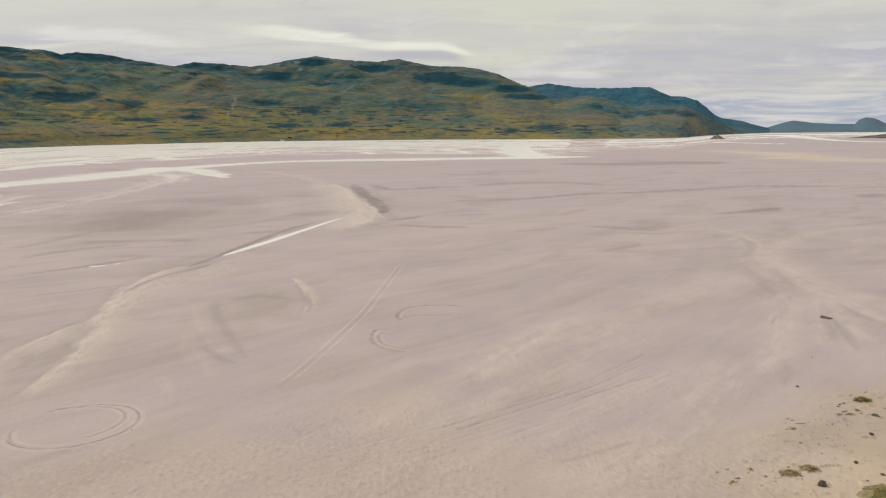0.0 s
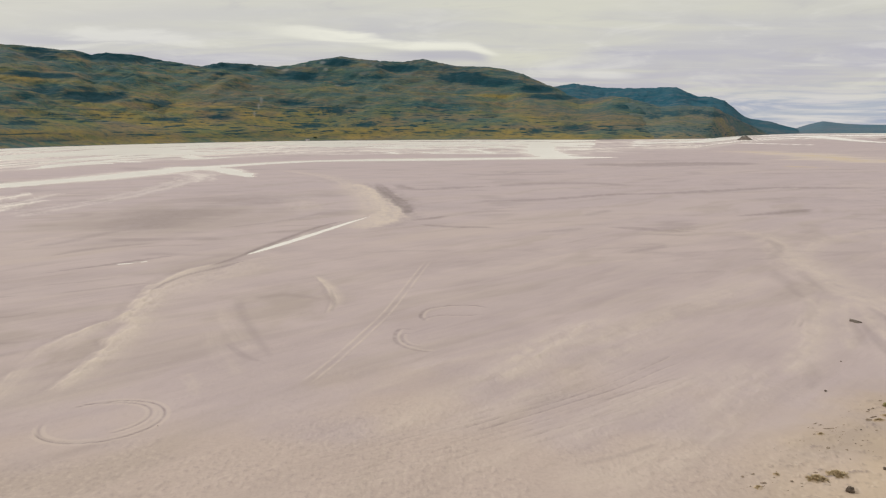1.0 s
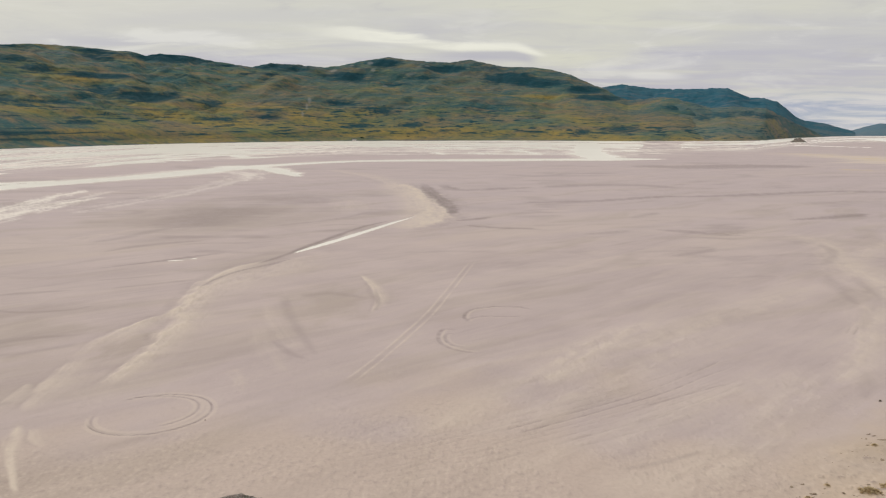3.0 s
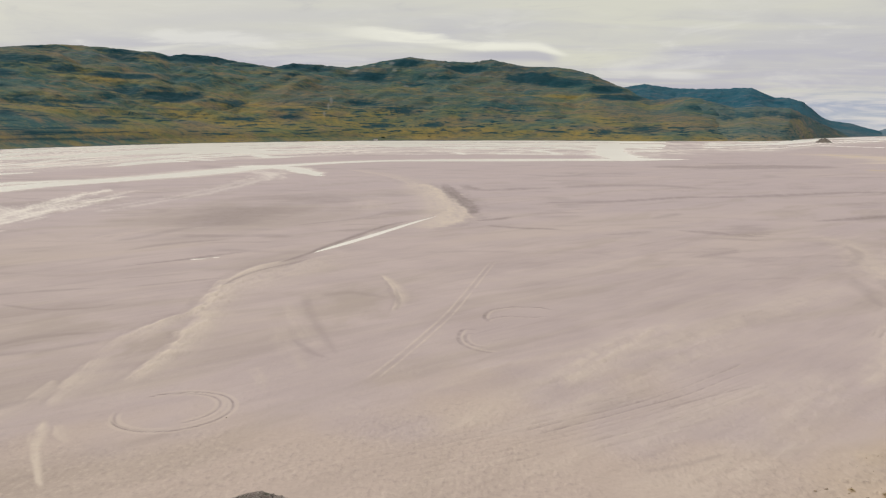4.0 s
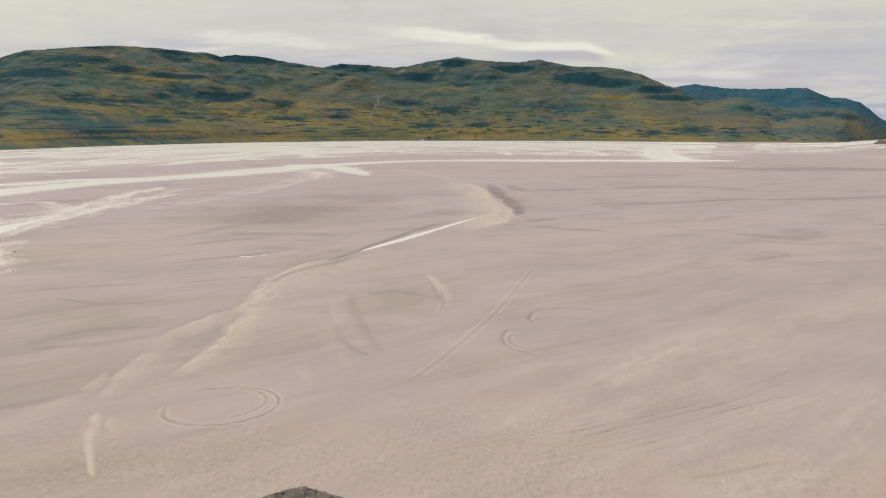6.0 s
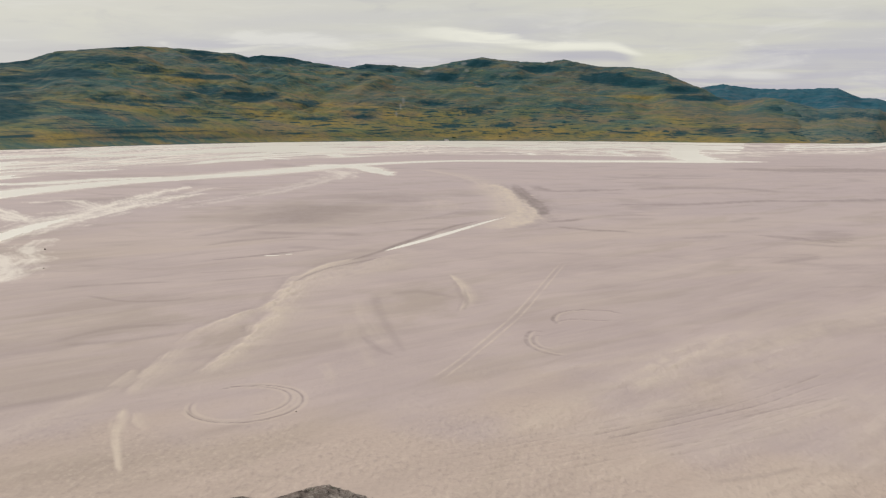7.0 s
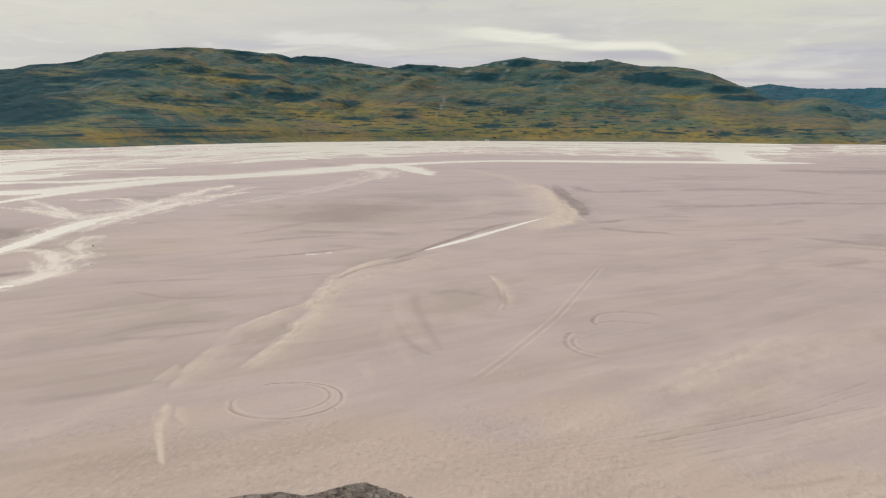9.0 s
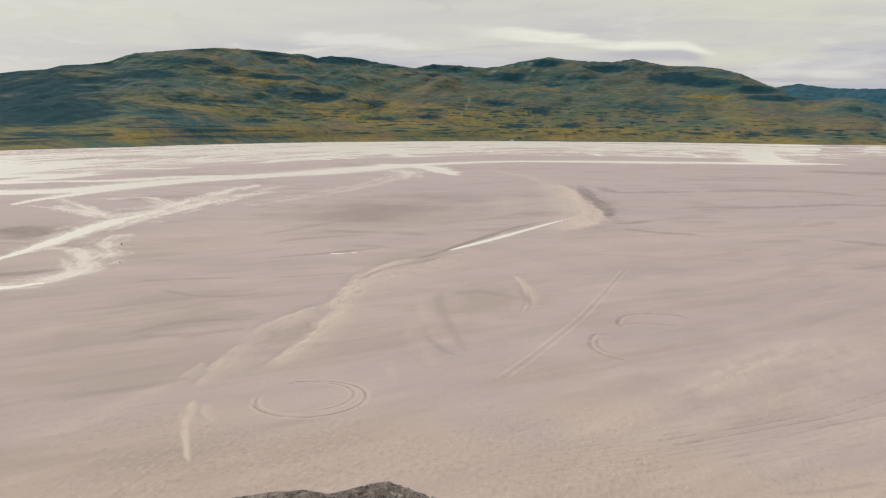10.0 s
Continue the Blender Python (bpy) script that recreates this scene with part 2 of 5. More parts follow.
def crag_material():
    """Coarse weathered rock: brown-grey crust, crevice shade painted black, pale lichen flecks and moss."""
    n = Nodes("lichened_rock")
    big, mid, small = n.noise(1.6, 5, 0.6), n.noise(9.0, 6, 0.68, (1, 1, 1), 0, 0.6), n.noise(30.0, 4, 0.7)
    flake = n.noise(14.0, 5, 0.62, (0.45, 1, 1.6), 25, 0.8)
    c = n.mix(n.ramp(mid, 0.38, 0.60), (0.190, 0.160, 0.148), (0.460, 0.395, 0.365))
    c = n.mix(n.math("MULTIPLY", n.ramp(big, 0.45, 0.62), 0.5), c, (0.400, 0.318, 0.285))
    c = n.mix(n.math("MULTIPLY", n.ramp(n.noise(6.0, 5, 0.7), 0.57, 0.66), 0.45), c, (0.085, 0.110, 0.055))
    c = n.mix(n.math("MULTIPLY", n.ramp(flake, 0.55, 0.66), 0.75), c, (0.640, 0.590, 0.545))
    c = n.mix(n.math("MULTIPLY", n.ramp(flake, 0.45, 0.36), 0.75), c, (0.045, 0.038, 0.036))
    c = n.mix(n.math("MULTIPLY", n.ramp(small, 0.60, 0.70), 0.5), c, (0.56, 0.52, 0.48))
    n.bump(n.math("ADD", n.math("ADD", mid, flake), n.math("MULTIPLY", small, 0.4)), 1.0, 0.10)
    return n.done(c, 0.92, 0.2)


def plain_material(name, a, b, scale, rough=0.8, relief=0.02):
    n = Nodes(name)
    v = n.noise(scale, 5, 0.6)
    n.bump(v, 0.4, relief)
    return n.done(n.mix(n.ramp(v, 0.35, 0.65), a, b), rough, 0.3)


SAND = sand_material()
WATER = water_material()
# the scrubby and teal tones also hold the slopes' blue shade
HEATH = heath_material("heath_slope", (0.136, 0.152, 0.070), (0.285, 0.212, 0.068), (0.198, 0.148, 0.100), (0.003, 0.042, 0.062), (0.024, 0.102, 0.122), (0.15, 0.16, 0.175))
# next three palettes: blue distance haze mixed into the heath colours
MID_HEATH = heath_material("hazed_grey_heath", (0.150, 0.160, 0.090), (0.255, 0.200, 0.105), (0.195, 0.160, 0.135), (0.012, 0.062, 0.088), (0.055, 0.118, 0.135), (0.16, 0.17, 0.18), 0.4, 0.12)
FAR_HEATH = heath_material("hazed_dark_heath", (0.060, 0.125, 0.155), (0.095, 0.130, 0.145), (0.105, 0.130, 0.160), (0.008, 0.074, 0.122), (0.016, 0.098, 0.150), (0.07, 0.13, 0.165), 0.3, 0.50)
FARTHEST = heath_material("hazed_distant_heath", (0.095, 0.160, 0.205), (0.14, 0.175, 0.195), (0.15, 0.165, 0.205), (0.060, 0.135, 0.200), (0.085, 0.165, 0.225), (0.12, 0.16, 0.20))
BARREN = heath_material("barren_ground", (0.20, 0.165, 0.14), (0.24, 0.20, 0.16), (0.19, 0.155, 0.14), (0.09, 0.085, 0.08), (0.13, 0.12, 0.11), (0.22, 0.20, 0.19))
CRAG = crag_material()
BOULDER = stone_material("dark_boulder", (0.095, 0.073, 0.058), (0.190, 0.148, 0.118), (0.10, 0.09, 0.04), 0.15, 0.5)
TUFT = plain_material("dry_grass", (0.26, 0.235, 0.085), (0.43, 0.365, 0.16), 3.0, 0.9)
DEAD_TUFT = plain_material("dead_grass", (0.38, 0.29, 0.17), (0.60, 0.48, 0.31), 3.0, 0.9)
MOSS = plain_material("mossy_turf", (0.17, 0.135, 0.075), (0.33, 0.27, 0.15), 2.0, 0.95, 0.10)
WHITE_PAINT = plain_material("white_boards", (0.74, 0.73, 0.70), (0.82, 0.81, 0.78), 1.5, 0.6)
ROOFING = plain_material("grey_roof", (0.10, 0.10, 0.105), (0.16, 0.16, 0.165), 1.5, 0.7)
CLOD = plain_material("crusted_soil", (0.20, 0.152, 0.115), (0.37, 0.29, 0.22), 6.0, 0.95, 0.05)
SHRUB = plain_material("willow_leaves", (0.030, 0.060, 0.036), (0.075, 0.105, 0.048), 0.5, 0.9)
WOOD = plain_material("drift_timber", (0.13, 0.108, 0.092), (0.27, 0.230, 0.200), 4.0, 0.9)


# ---- helpers for shapes ----
_rng = np.random.RandomState(7)
_PERM = np.tile(_rng.permutation(512), 2).astype(np.int32)
_ANG = _rng.rand(512) * 2 * np.pi
_GX, _GY = np.cos(_ANG).astype(np.float32), np.sin(_ANG).astype(np.float32)


def grad_noise(x, y, seed=0):
    """Smooth 2D noise, about -1 to 1."""
    x, y = np.asarray(x, np.float32), np.asarray(y, np.float32)
    x0, y0 = np.floor(x), np.floor(y)
    fx, fy = x - x0, y - y0
    xi, yi = (x0.astype(np.int32) + seed * 37) & 511, y0.astype(np.int32) & 511
    u, v = fx * fx * fx * (fx * (fx * 6 - 15) + 10), fy * fy * fy * (fy * (fy * 6 - 15) + 10)
    pa, pb = _PERM[xi], _PERM[xi + 1]

    def corner(p, dx, dy):
        h = _PERM[p + yi + dy]
        return _GX[h] * (fx - dx) + _GY[h] * (fy - dy)

    c00, c01 = corner(pa, 0, 0), corner(pa, 0, 1)
    n0 = c00 + (corner(pb, 1, 0) - c00) * u
    n1 = c01 + (corner(pb, 1, 1) - c01) * u
    return np.float32(1.5) * (n0 + (n1 - n0) * v)


def fbm(x, y, octaves=4, seed=0, gain=0.5):
    total, amp, norm = 0.0, 1.0, 0.0
    for k in range(octaves):
        total = total + np.float32(amp) * grad_noise(x * 2 ** k, y * 2 ** k, seed + k)
        norm += amp
        amp *= gain
    return total / np.float32(norm)


def smooth(v, lo, hi):
    t = np.clip((v - lo) / (hi - lo), 0, 1)
    return t * t * (3 - 2 * t)


def curve_points(pts, n=8):
    """A smooth line through a few control points."""
    p = np.array(pts, float)
    q = np.vstack([2 * p[0] - p[1], p, 2 * p[-1] - p[-2]])
    out = []
    for i in range(1, len(q) - 2):
        for t in np.linspace(0, 1, n, endpoint=False):
            out.append(0.5 * (2 * q[i] + (q[i + 1] - q[i - 1]) * t + (2 * q[i - 1] - 5 * q[i] + 4 * q[i + 1] - q[i + 2]) * t * t
                              + (3 * q[i] - q[i - 1] - 3 * q[i + 1] + q[i + 2]) * t ** 3))
    out.append(p[-1])
    return np.array(out)


def along(X, Y, pts, reach, n=8):
    """Side distance (left of the line: plus) and the share of the line passed, for places within reach of it; far ones get a large distance."""
    line = curve_points(pts, n)
    d, s = np.full(X.shape, 1e6), np.zeros(X.shape)
    lo, hi = line[:, :2].min(0) - reach, line[:, :2].max(0) + reach
    idx = np.nonzero((X > lo[0]) & (X < hi[0]) & (Y > lo[1]) & (Y < hi[1]))
    if not len(idx[0]):
        return d, s
    x, y = X[idx], Y[idx]
    best, side, share = np.full(x.shape, 1e12), np.zeros(x.shape), np.zeros(x.shape)
    for i in range(len(line) - 1):
        a, b = line[i, :2], line[i + 1, :2]
        ab = b - a
        t = np.clip(((x - a[0]) * ab[0] + (y - a[1]) * ab[1]) / max(ab @ ab, 1e-9), 0, 1)
        dx, dy = x - a[0] - t * ab[0], y - a[1] - t * ab[1]
        d2 = dx * dx + dy * dy
        m = d2 < best
        best[m] = d2[m]
        share[m] = ((i + t) / (len(line) - 1))[m]
        side[m] = np.sign(ab[0] * dy - ab[1] * dx)[m]
    d[idx], s[idx] = np.sqrt(best) * np.where(side == 0, 1, side), share
    return d, s


def grid_mesh(name, V, rows, cols, closed, material, attrs):
    """One sheet of quads from a rows x cols array of places."""
    me = bpy.data.meshes.new(name)
    idx = np.arange(rows * cols).reshape(rows, cols)
    nxt = np.roll(idx, -1, 1) if closed else idx[:, 1:]
    cur = idx if closed else idx[:, :-1]
    quads = np.stack([cur[:-1], nxt[:-1], nxt[1:], cur[1:]], -1).reshape(-1, 4)
    me.vertices.add(rows * cols)
    me.vertices.foreach_set("co", V.reshape(-1).astype(np.float32))
    me.loops.add(quads.size)
    me.loops.foreach_set("vertex_index", quads.reshape(-1).astype(np.int32))
    me.polygons.add(len(quads))
    me.polygons.foreach_set("loop_start", np.arange(0, quads.size, 4, dtype=np.int32))
    me.polygons.foreach_set("use_smooth", np.ones(len(quads), bool))
    me.update(calc_edges=True)
    for key, v in attrs.items():
        at = me.attributes.new(key, "FLOAT", "POINT")
        at.data.foreach_set("value", np.clip(v, 0, 1).reshape(-1).astype(np.float32))
    me.materials.append(material)
    ob = new(name, me)
    return ob


def part(name, bm, material, parent=None, label=""):
    """Links a bmesh as one mesh object, under a thing if one is given."""
    me = bpy.data.meshes.new(name)
    bm.normal_update()
    bm.to_mesh(me)
    bm.free()
    me.materials.append(material)
    ob = new(name, me)
    ob.parent = parent
    if label:
        ob["label"] = label
    return ob


# ---- the river plain ----
def shore_distance(az):
    """How far off the foot of the hills lies, by the bearing in degrees to the left."""
    return np.interp(az, [-60, -26, -22, -19, -16.5, -9, 0, 12, 24, 31, 38, 45, 60, 90],
                     [4300, 4100, 3700, 3000, 2200, 2060, 2200, 2200, 1850, 1570, 1290, 1120, 950, 900])


# marks on the plain: how strong, then places with a half width, each added by one call
BRAIDS, SILT, DRIFTS, DAMP_AND_SHADE, TRACKS, RINGS = [], [], [], [], [], []


def braid(ragged, *pts):
    """Open water; ragged: how broken its edge is."""
    BRAIDS.append((pts, ragged))


def silt_film(k, *pts):
    """Wet silt, left as thin broken films."""
    SILT.append((pts, k))


def drift(k, *pts):
    """Dry pale sand with a crisp edge on the line's right and a feathered one on its left."""
    DRIFTS.append((pts, k, False))


def drift_soft(k, *pts):
    """Dry pale sand, feathered on both sides."""
    DRIFTS.append((pts, k, True))


def damp_and_shade(k, *pts):
    """Dark dampened sand, cut banks, the lines that old floods left, and painted shade of banks and dunes."""
    DAMP_AND_SHADE.append((pts, k))


def track(gauge, rut, k, *pts):
    """Wheel marks: gauge (0: one wheel), half width of a rut, strength (minus: pale, blown in)."""
    TRACKS.append((pts, gauge, rut, k))


def ring(*circle):
    """A circle left by a turning car: centre, radius, wobble, opening, strength."""
    RINGS.append(circle)


braid(0.3, (-330, 262, 14), (-284, 278, 14), (-262, 303, 13), (-260, 345, 12), (-255, 387, 13), (-243, 428, 15), (-229, 475, 17), (-217, 547, 17), (-206, 604, 15), (-185, 662, 12), (-147, 720, 14), (-98, 744, 20), (-47, 753, 24), (3, 762, 24), (53, 771, 24), (92, 778, 26), (131, 785, 12))
braid(0.5, (-234, 235, 0.8), (-241, 256, 2.4), (-246, 280, 4.5), (-252, 304, 6))
braid(0.6, (-340, 312, 9), (-315, 347, 6), (-291, 362, 8), (-282, 399, 8), (-262, 425, 6))
braid(0.9, (-215, 612, 16), (-192, 592, 12), (-172, 562, 9), (-150, 522, 7), (-134, 486, 3))
braid(0.35, (125, 790, 12), (95, 810, 20), (92, 936, 22), (111, 1198, 22), (153, 1551, 28))
braid(0.7, (-137, 124, 0.9), (-139.6, 136, 1.1), (-143, 147, 1.5), (-148, 160, 2.2), (-157, 184, 3.6), (-164, 205, 3.0), (-168, 222, 1.2))
silt_film(1.0, (-143, 146, 4), (-152, 172, 7), (-163, 205, 9), (-169, 232, 7))
silt_film(1.0, (-234, 258, 2), (-228, 255, 2.4), (-196, 231, 3.0), (-176, 214, 4))
silt_film(1.0, (-222, 233, 1.6), (-200, 225, 2.6), (-178, 212, 3.4))
braid(0.8, (-135, 94, 2.6), (-120, 106, 2.4), (-113, 111, 1.8), (-110.5, 116, 0.7))
silt_film(1.0, (-124, 106, 5), (-113, 114, 5), (-110.5, 121, 4), (-111, 129, 2.5))
silt_film(0.9, (-140, 151, 3), (-134, 152, 4), (-121, 140, 5), (-111, 129, 4))
silt_film(0.5, (-183, 235, 5), (-180, 265, 5), (-180, 302, 4), (-187, 356, 3))
silt_film(0.8, (-216, 268, 5), (-206, 277, 5), (-184, 259, 6))
braid(0.25, (-31.8, 257, 0.25), (-35.5, 243, 0.8), (-39.3, 226, 1.1), (-43.6, 206, 1.25), (-47.6, 189, 1.1), (-50.3, 178, 0.3))
braid(0.2, (-75.7, 163.6, 0.2), (-72.8, 166, 0.55), (-69.9, 168.3, 0.2))
braid(0.5, (930, 2800, 70), (1080, 2640, 46), (1000, 2280, 30), (895, 1960, 22), (800, 1660, 15), (752, 1440, 12), (790, 1290, 12))
braid(0.5, (330, 1480, 16), (420, 1615, 24), (520, 1750, 26), (640, 2020, 30), (800, 2420, 40))
braid(0.5, (430, 1560, 7), (505, 1480, 9), (530, 1390, 8), (553, 1290, 4))
silt_film(1.0, (-162, 216, 8), (-171, 263, 8), (-176, 300, 6), (-174, 321, 3))
silt_film(1.0, (-170, 222, 7), (-186, 284, 7), (-197, 327, 6), (-202, 358, 4))
silt_film(0.42, (-151, 262, 3), (-147, 311, 4), (-147, 362, 5), (-154, 422, 6), (-160, 470, 8))
silt_film(0.32, (-158, 270, 2), (-154, 320, 3), (-156, 380, 5), (-164, 440, 6))
silt_film(0.95, (-121, 148, 4), (-117, 138, 5.5), (-112, 127, 4.5), (-113, 118, 3))
silt_film(0.8, (-140, 175, 4), (-132, 160, 4), (-122, 150, 3))
silt_film(0.9, (-212, 236, 5), (-196, 226, 6), (-178, 216, 7), (-160, 214, 6))
silt_film(0.7, (-205, 560, 20), (-170, 500, 14), (-150, 440, 8))
drift(0.46, (-39.9, 184, 4), (-46.4, 158, 4.2), (-50.6, 142, 3.6), (-52.5, 132, 3), (-50.5, 118, 2), (-47.2, 103, 1.5), (-45.6, 92, 1.1), (-45.3, 85, 0.9), (-45.9, 79, 0.4))
drift(0.4, (-53, 130, 2.2), (-52.1, 116, 1.4), (-53.6, 108.7, 1), (-55, 100, 0.9), (-54, 91, 0.6))
drift(0.5, (-53.6, 92, 0.9), (-50.7, 82, 1.4), (-49.9, 77, 1.1), (-48.8, 72, 0.5))
drift_soft(0.95, (-47.6, 69.8, 0.3), (-45.2, 65.5, 0.62), (-43, 61.5, 0.42), (-40, 57.3, 0.26), (-38, 54.8, 0.15))
drift(0.5, (-45.3, 68.3, 0.3), (-43.4, 65.9, 0.5), (-41.5, 63.9, 0.2))
drift(0.5, (-53.8, 81.4, 0.3), (-52.6, 77, 0.7), (-52, 73, 0.4))
drift(0.75, (-29.9, 152, 0.3), (-25.6, 142, 0.7), (-22.4, 131.5, 0.8), (-21.5, 125, 0.6), (-21.5, 118.5, 0.3))
drift_soft(0.22, (-41, 126, 0.7), (-35.1, 112, 1.2), (-30.6, 103, 1.4), (-26.9, 97, 0.8))
drift(1.0, (-33, 222, 2.5), (-28, 234, 4.6), (-26.5, 258, 6.2), (-31, 298, 7), (-40, 344, 7), (-53, 388, 6), (-70, 436, 4))
drift(0.4, (-132, 566, 4), (-82, 474, 5), (-55, 395, 5))
drift(0.3, (-72, 330, 7), (-60, 300, 8), (-52, 270, 7))
drift_soft(0.62, (18.5, 113, 0.7), (14.8, 107, 1.4), (10.8, 100, 2), (6.4, 91, 2.4), (2.7, 84, 2.2))
drift_soft(0.35, (26, 121, 1), (8.2, 100, 1), (0.3, 95, 0.8), (-8.3, 87.5, 0.5))
drift_soft(0.3, (30, 112, 2.4), (16, 92, 2.6), (6, 80, 2.6), (-6, 68, 2.6))
drift_soft(0.35, (6, 58, 3), (17, 66, 3), (26, 78, 3), (36, 96, 2))
damp_and_shade(0.92, (-49, 430, 1.3), (-38.5, 368, 4.16), (-31, 330, 4.94), (-24.5, 299, 4.16), (-20.8, 277, 2.6), (-20, 256, 0.91))
drift_soft(0.38, (-9.7, 67.0, 2), (-3.2, 78.0, 2.8), (7.9, 94.1, 3.4), (24.1, 112.1, 3.6), (44.3, 134.1, 3), (61.7, 151.4, 2))
drift_soft(0.32, (-12.9, 80.4, 0.8), (-5.1, 89.8, 1.2), (4.1, 98.1, 1.4), (14.1, 108.8, 1.6), (26.1, 122.5, 1.2))
drift_soft(0.3, (-2.3, 60.4, 1.6), (7.1, 69.2, 2.2), (20.3, 82.2, 2.4), (31.0, 91.7, 2))
drift_soft(0.28, (-56.4, 53.3, 1), (-53.6, 60.7, 1.6), (-52.6, 70.7, 1.6), (-51.3, 79.7, 1))
# next two: shadowed bank edges by the water and the drift, painted dark
damp_and_shade(0.8, (-37, 246, 0.4), (-43.3, 229, 0.9), (-47.9, 200, 1.1), (-51.5, 173, 0.8), (-54, 160, 0.3))
damp_and_shade(0.55, (-47.2, 170, 0.3), (-50.6, 162, 0.6), (-54.8, 151.3, 0.6), (-56, 140, 0.5), (-55, 132, 0.2))
damp_and_shade(0.35, (-88, 118, 0.5), (-77.6, 114.7, 0.6), (-70, 116.6, 0.6), (-67, 121, 0.3))
# next two: soft dune shade put into the sand colour
damp_and_shade(0.14, (41.5, 94, 0.5), (39.4, 88, 0.9), (36.8, 82.6, 0.5))
damp_and_shade(0.12, (66, 153, 0.8), (61, 135, 1.5), (55, 122.6, 0.9))
damp_and_shade(0.25, (57.4, 114, 0.4), (54.8, 105, 0.7), (51.9, 95.5, 0.4))
damp_and_shade(0.42, (-103, 290, 24), (-100, 250, 18), (-92, 220, 10))
damp_and_shade(0.3, (-112, 340, 26), (-90, 320, 22), (-70, 300, 10))
damp_and_shade(0.75, (-182, 176, 8), (-168, 174, 9), (-158, 162, 6))
damp_and_shade(0.6, (-135, 112, 3), (-121, 122, 3), (-117, 130, 2))
damp_and_shade(0.35, (-215, 275, 16), (-196, 280, 14), (-190, 300, 10))
damp_and_shade(0.25, (9, 63.3, 0.3), (13.4, 65.4, 0.4), (17.2, 68, 0.3))
damp_and_shade(0.3, (-70, 88, 1.2), (-62, 93, 1.2), (-57, 98, 0.7))
damp_and_shade(0.3, (-62, 64, 1), (-56, 70, 1.2), (-51, 76, 0.6))
# one more dune shade, painted on
damp_and_shade(0.22, (75.7, 196, 0.5), (70, 177.6, 1), (64.6, 170, 0.9), (59.4, 172, 0.4))
damp_and_shade(0.35, (-71.6, 88.7, 0.5), (-68, 98, 1), (-59, 102.6, 0.5))
damp_and_shade(0.35, (-73, 224, 1), (-55, 250, 1.6), (-48, 276, 1))
drift_soft(0.55, (74.7, 223.3, 2.4), (77.3, 206.6, 3.52), (73.5, 183.1, 4.16), (69.6, 165.1, 4.8), (67.2, 147.5, 4.16), (66.5, 133.1, 4.16), (69.6, 128.2, 2.88), (72.3, 123.2, 1.92))
drift_soft(0.4, (131.3, 219.4, 3), (111.2, 215.1, 2.25), (100.5, 208.7, 2.25), (89.6, 197.9, 2.4), (81.7, 186.8, 2.4), (73.5, 168.9, 1.5))
drift_soft(0.35, (117.3, 196.7, 1.5), (104.9, 195.1, 1.2), (96.7, 184.7, 0.8))
drift_soft(0.55, (66.5, 133.1, 2.1), (64.4, 119.9, 1.5), (64.5, 112.4, 1.35), (65.6, 107.2, 1.2))
drift_soft(0.5, (63.4, 129.5, 2.1), (59.6, 116.6, 1.5), (57.2, 106, 1.35), (55.8, 99.5, 0.9))
drift_soft(0.5, (59.8, 133.9, 2.56), (52.2, 116.9, 2.4), (46.2, 103.7, 2.24), (41, 94.1, 2.08), (36, 87.1, 1.92))
drift_soft(0.4, (61.3, 127.5, 1.4), (53.7, 110.5, 1.26), (48.1, 97.3, 1.12))
damp_and_shade(0.25, (75.1, 200.7, 0.52), (74.9, 192.4, 1.3), (72, 182, 1.17), (64.2, 169.4, 0.65))
damp_and_shade(0.2, (61.6, 159.8, 0.6), (58.3, 144.5, 1.35), (56.2, 133.6, 0.9), (55.9, 129.8, 0.45))
damp_and_shade(0.22, (66.2, 158, 0.6), (62.7, 142.6, 1.35), (61.6, 136, 0.9), (59.8, 132.8, 0.45))
damp_and_shade(0.18, (56.1, 128.7, 0.7), (52.7, 120.3, 0.98), (49.2, 113, 0.56))
damp_and_shade(0.18, (62.9, 124, 0.45), (62.3, 116.5, 0.75), (62.1, 109.9, 0.45))
damp_and_shade(0.18, (56.2, 115.1, 0.45), (53.9, 107.5, 0.75), (50.9, 99.7, 0.45))
damp_and_shade(0.6, (84.5, 253, 1.54), (101.4, 262.8, 3.78), (111.8, 269.6, 4.42), (119.4, 276.1, 1.96))
damp_and_shade(0.5, (50.2, 330.3, 1.89), (65, 340.6, 4.73), (82.4, 344.4, 5.64), (101.3, 352.4, 6.81), (126.7, 366.5, 6.77), (149.1, 375.5, 7.35), (174.4, 372.5, 6.66), (198.7, 373.1, 3.02))
damp_and_shade(0.45, (39.1, 227, 1.15), (47.6, 225.2, 2.06), (56.2, 218.8, 2.21), (66.9, 223.9, 1.18))
damp_and_shade(0.35, (35.3, 177.5, 0.57), (41.8, 183.3, 1.38), (49.7, 193, 0.86))
damp_and_shade(0.2, (38.2, 151.5, 0.42), (44.8, 154, 0.78), (52, 155.7, 0.47))
damp_and_shade(0.5, (165.7, 311.4, 3.23), (174, 320.3, 8.05), (182.8, 329.7, 4.3))
damp_and_shade(0.5, (-37.3, 416.2, 3.17), (-24.9, 374.6, 6.82), (-2.13, 385.4, 8.09), (12.7, 395.4, 4.74))
damp_and_shade(0.42, (12.4, 387.2, 2.92), (34.5, 411.2, 8.83), (67.5, 410.8, 7.87), (80.5, 387.7, 3.05))
damp_and_shade(0.5, (-0.438, 308, 1.43), (13.6, 312.4, 3.56), (36.5, 320.6, 4.72), (58.1, 337.5, 5.68), (79.4, 346.2, 4.58))
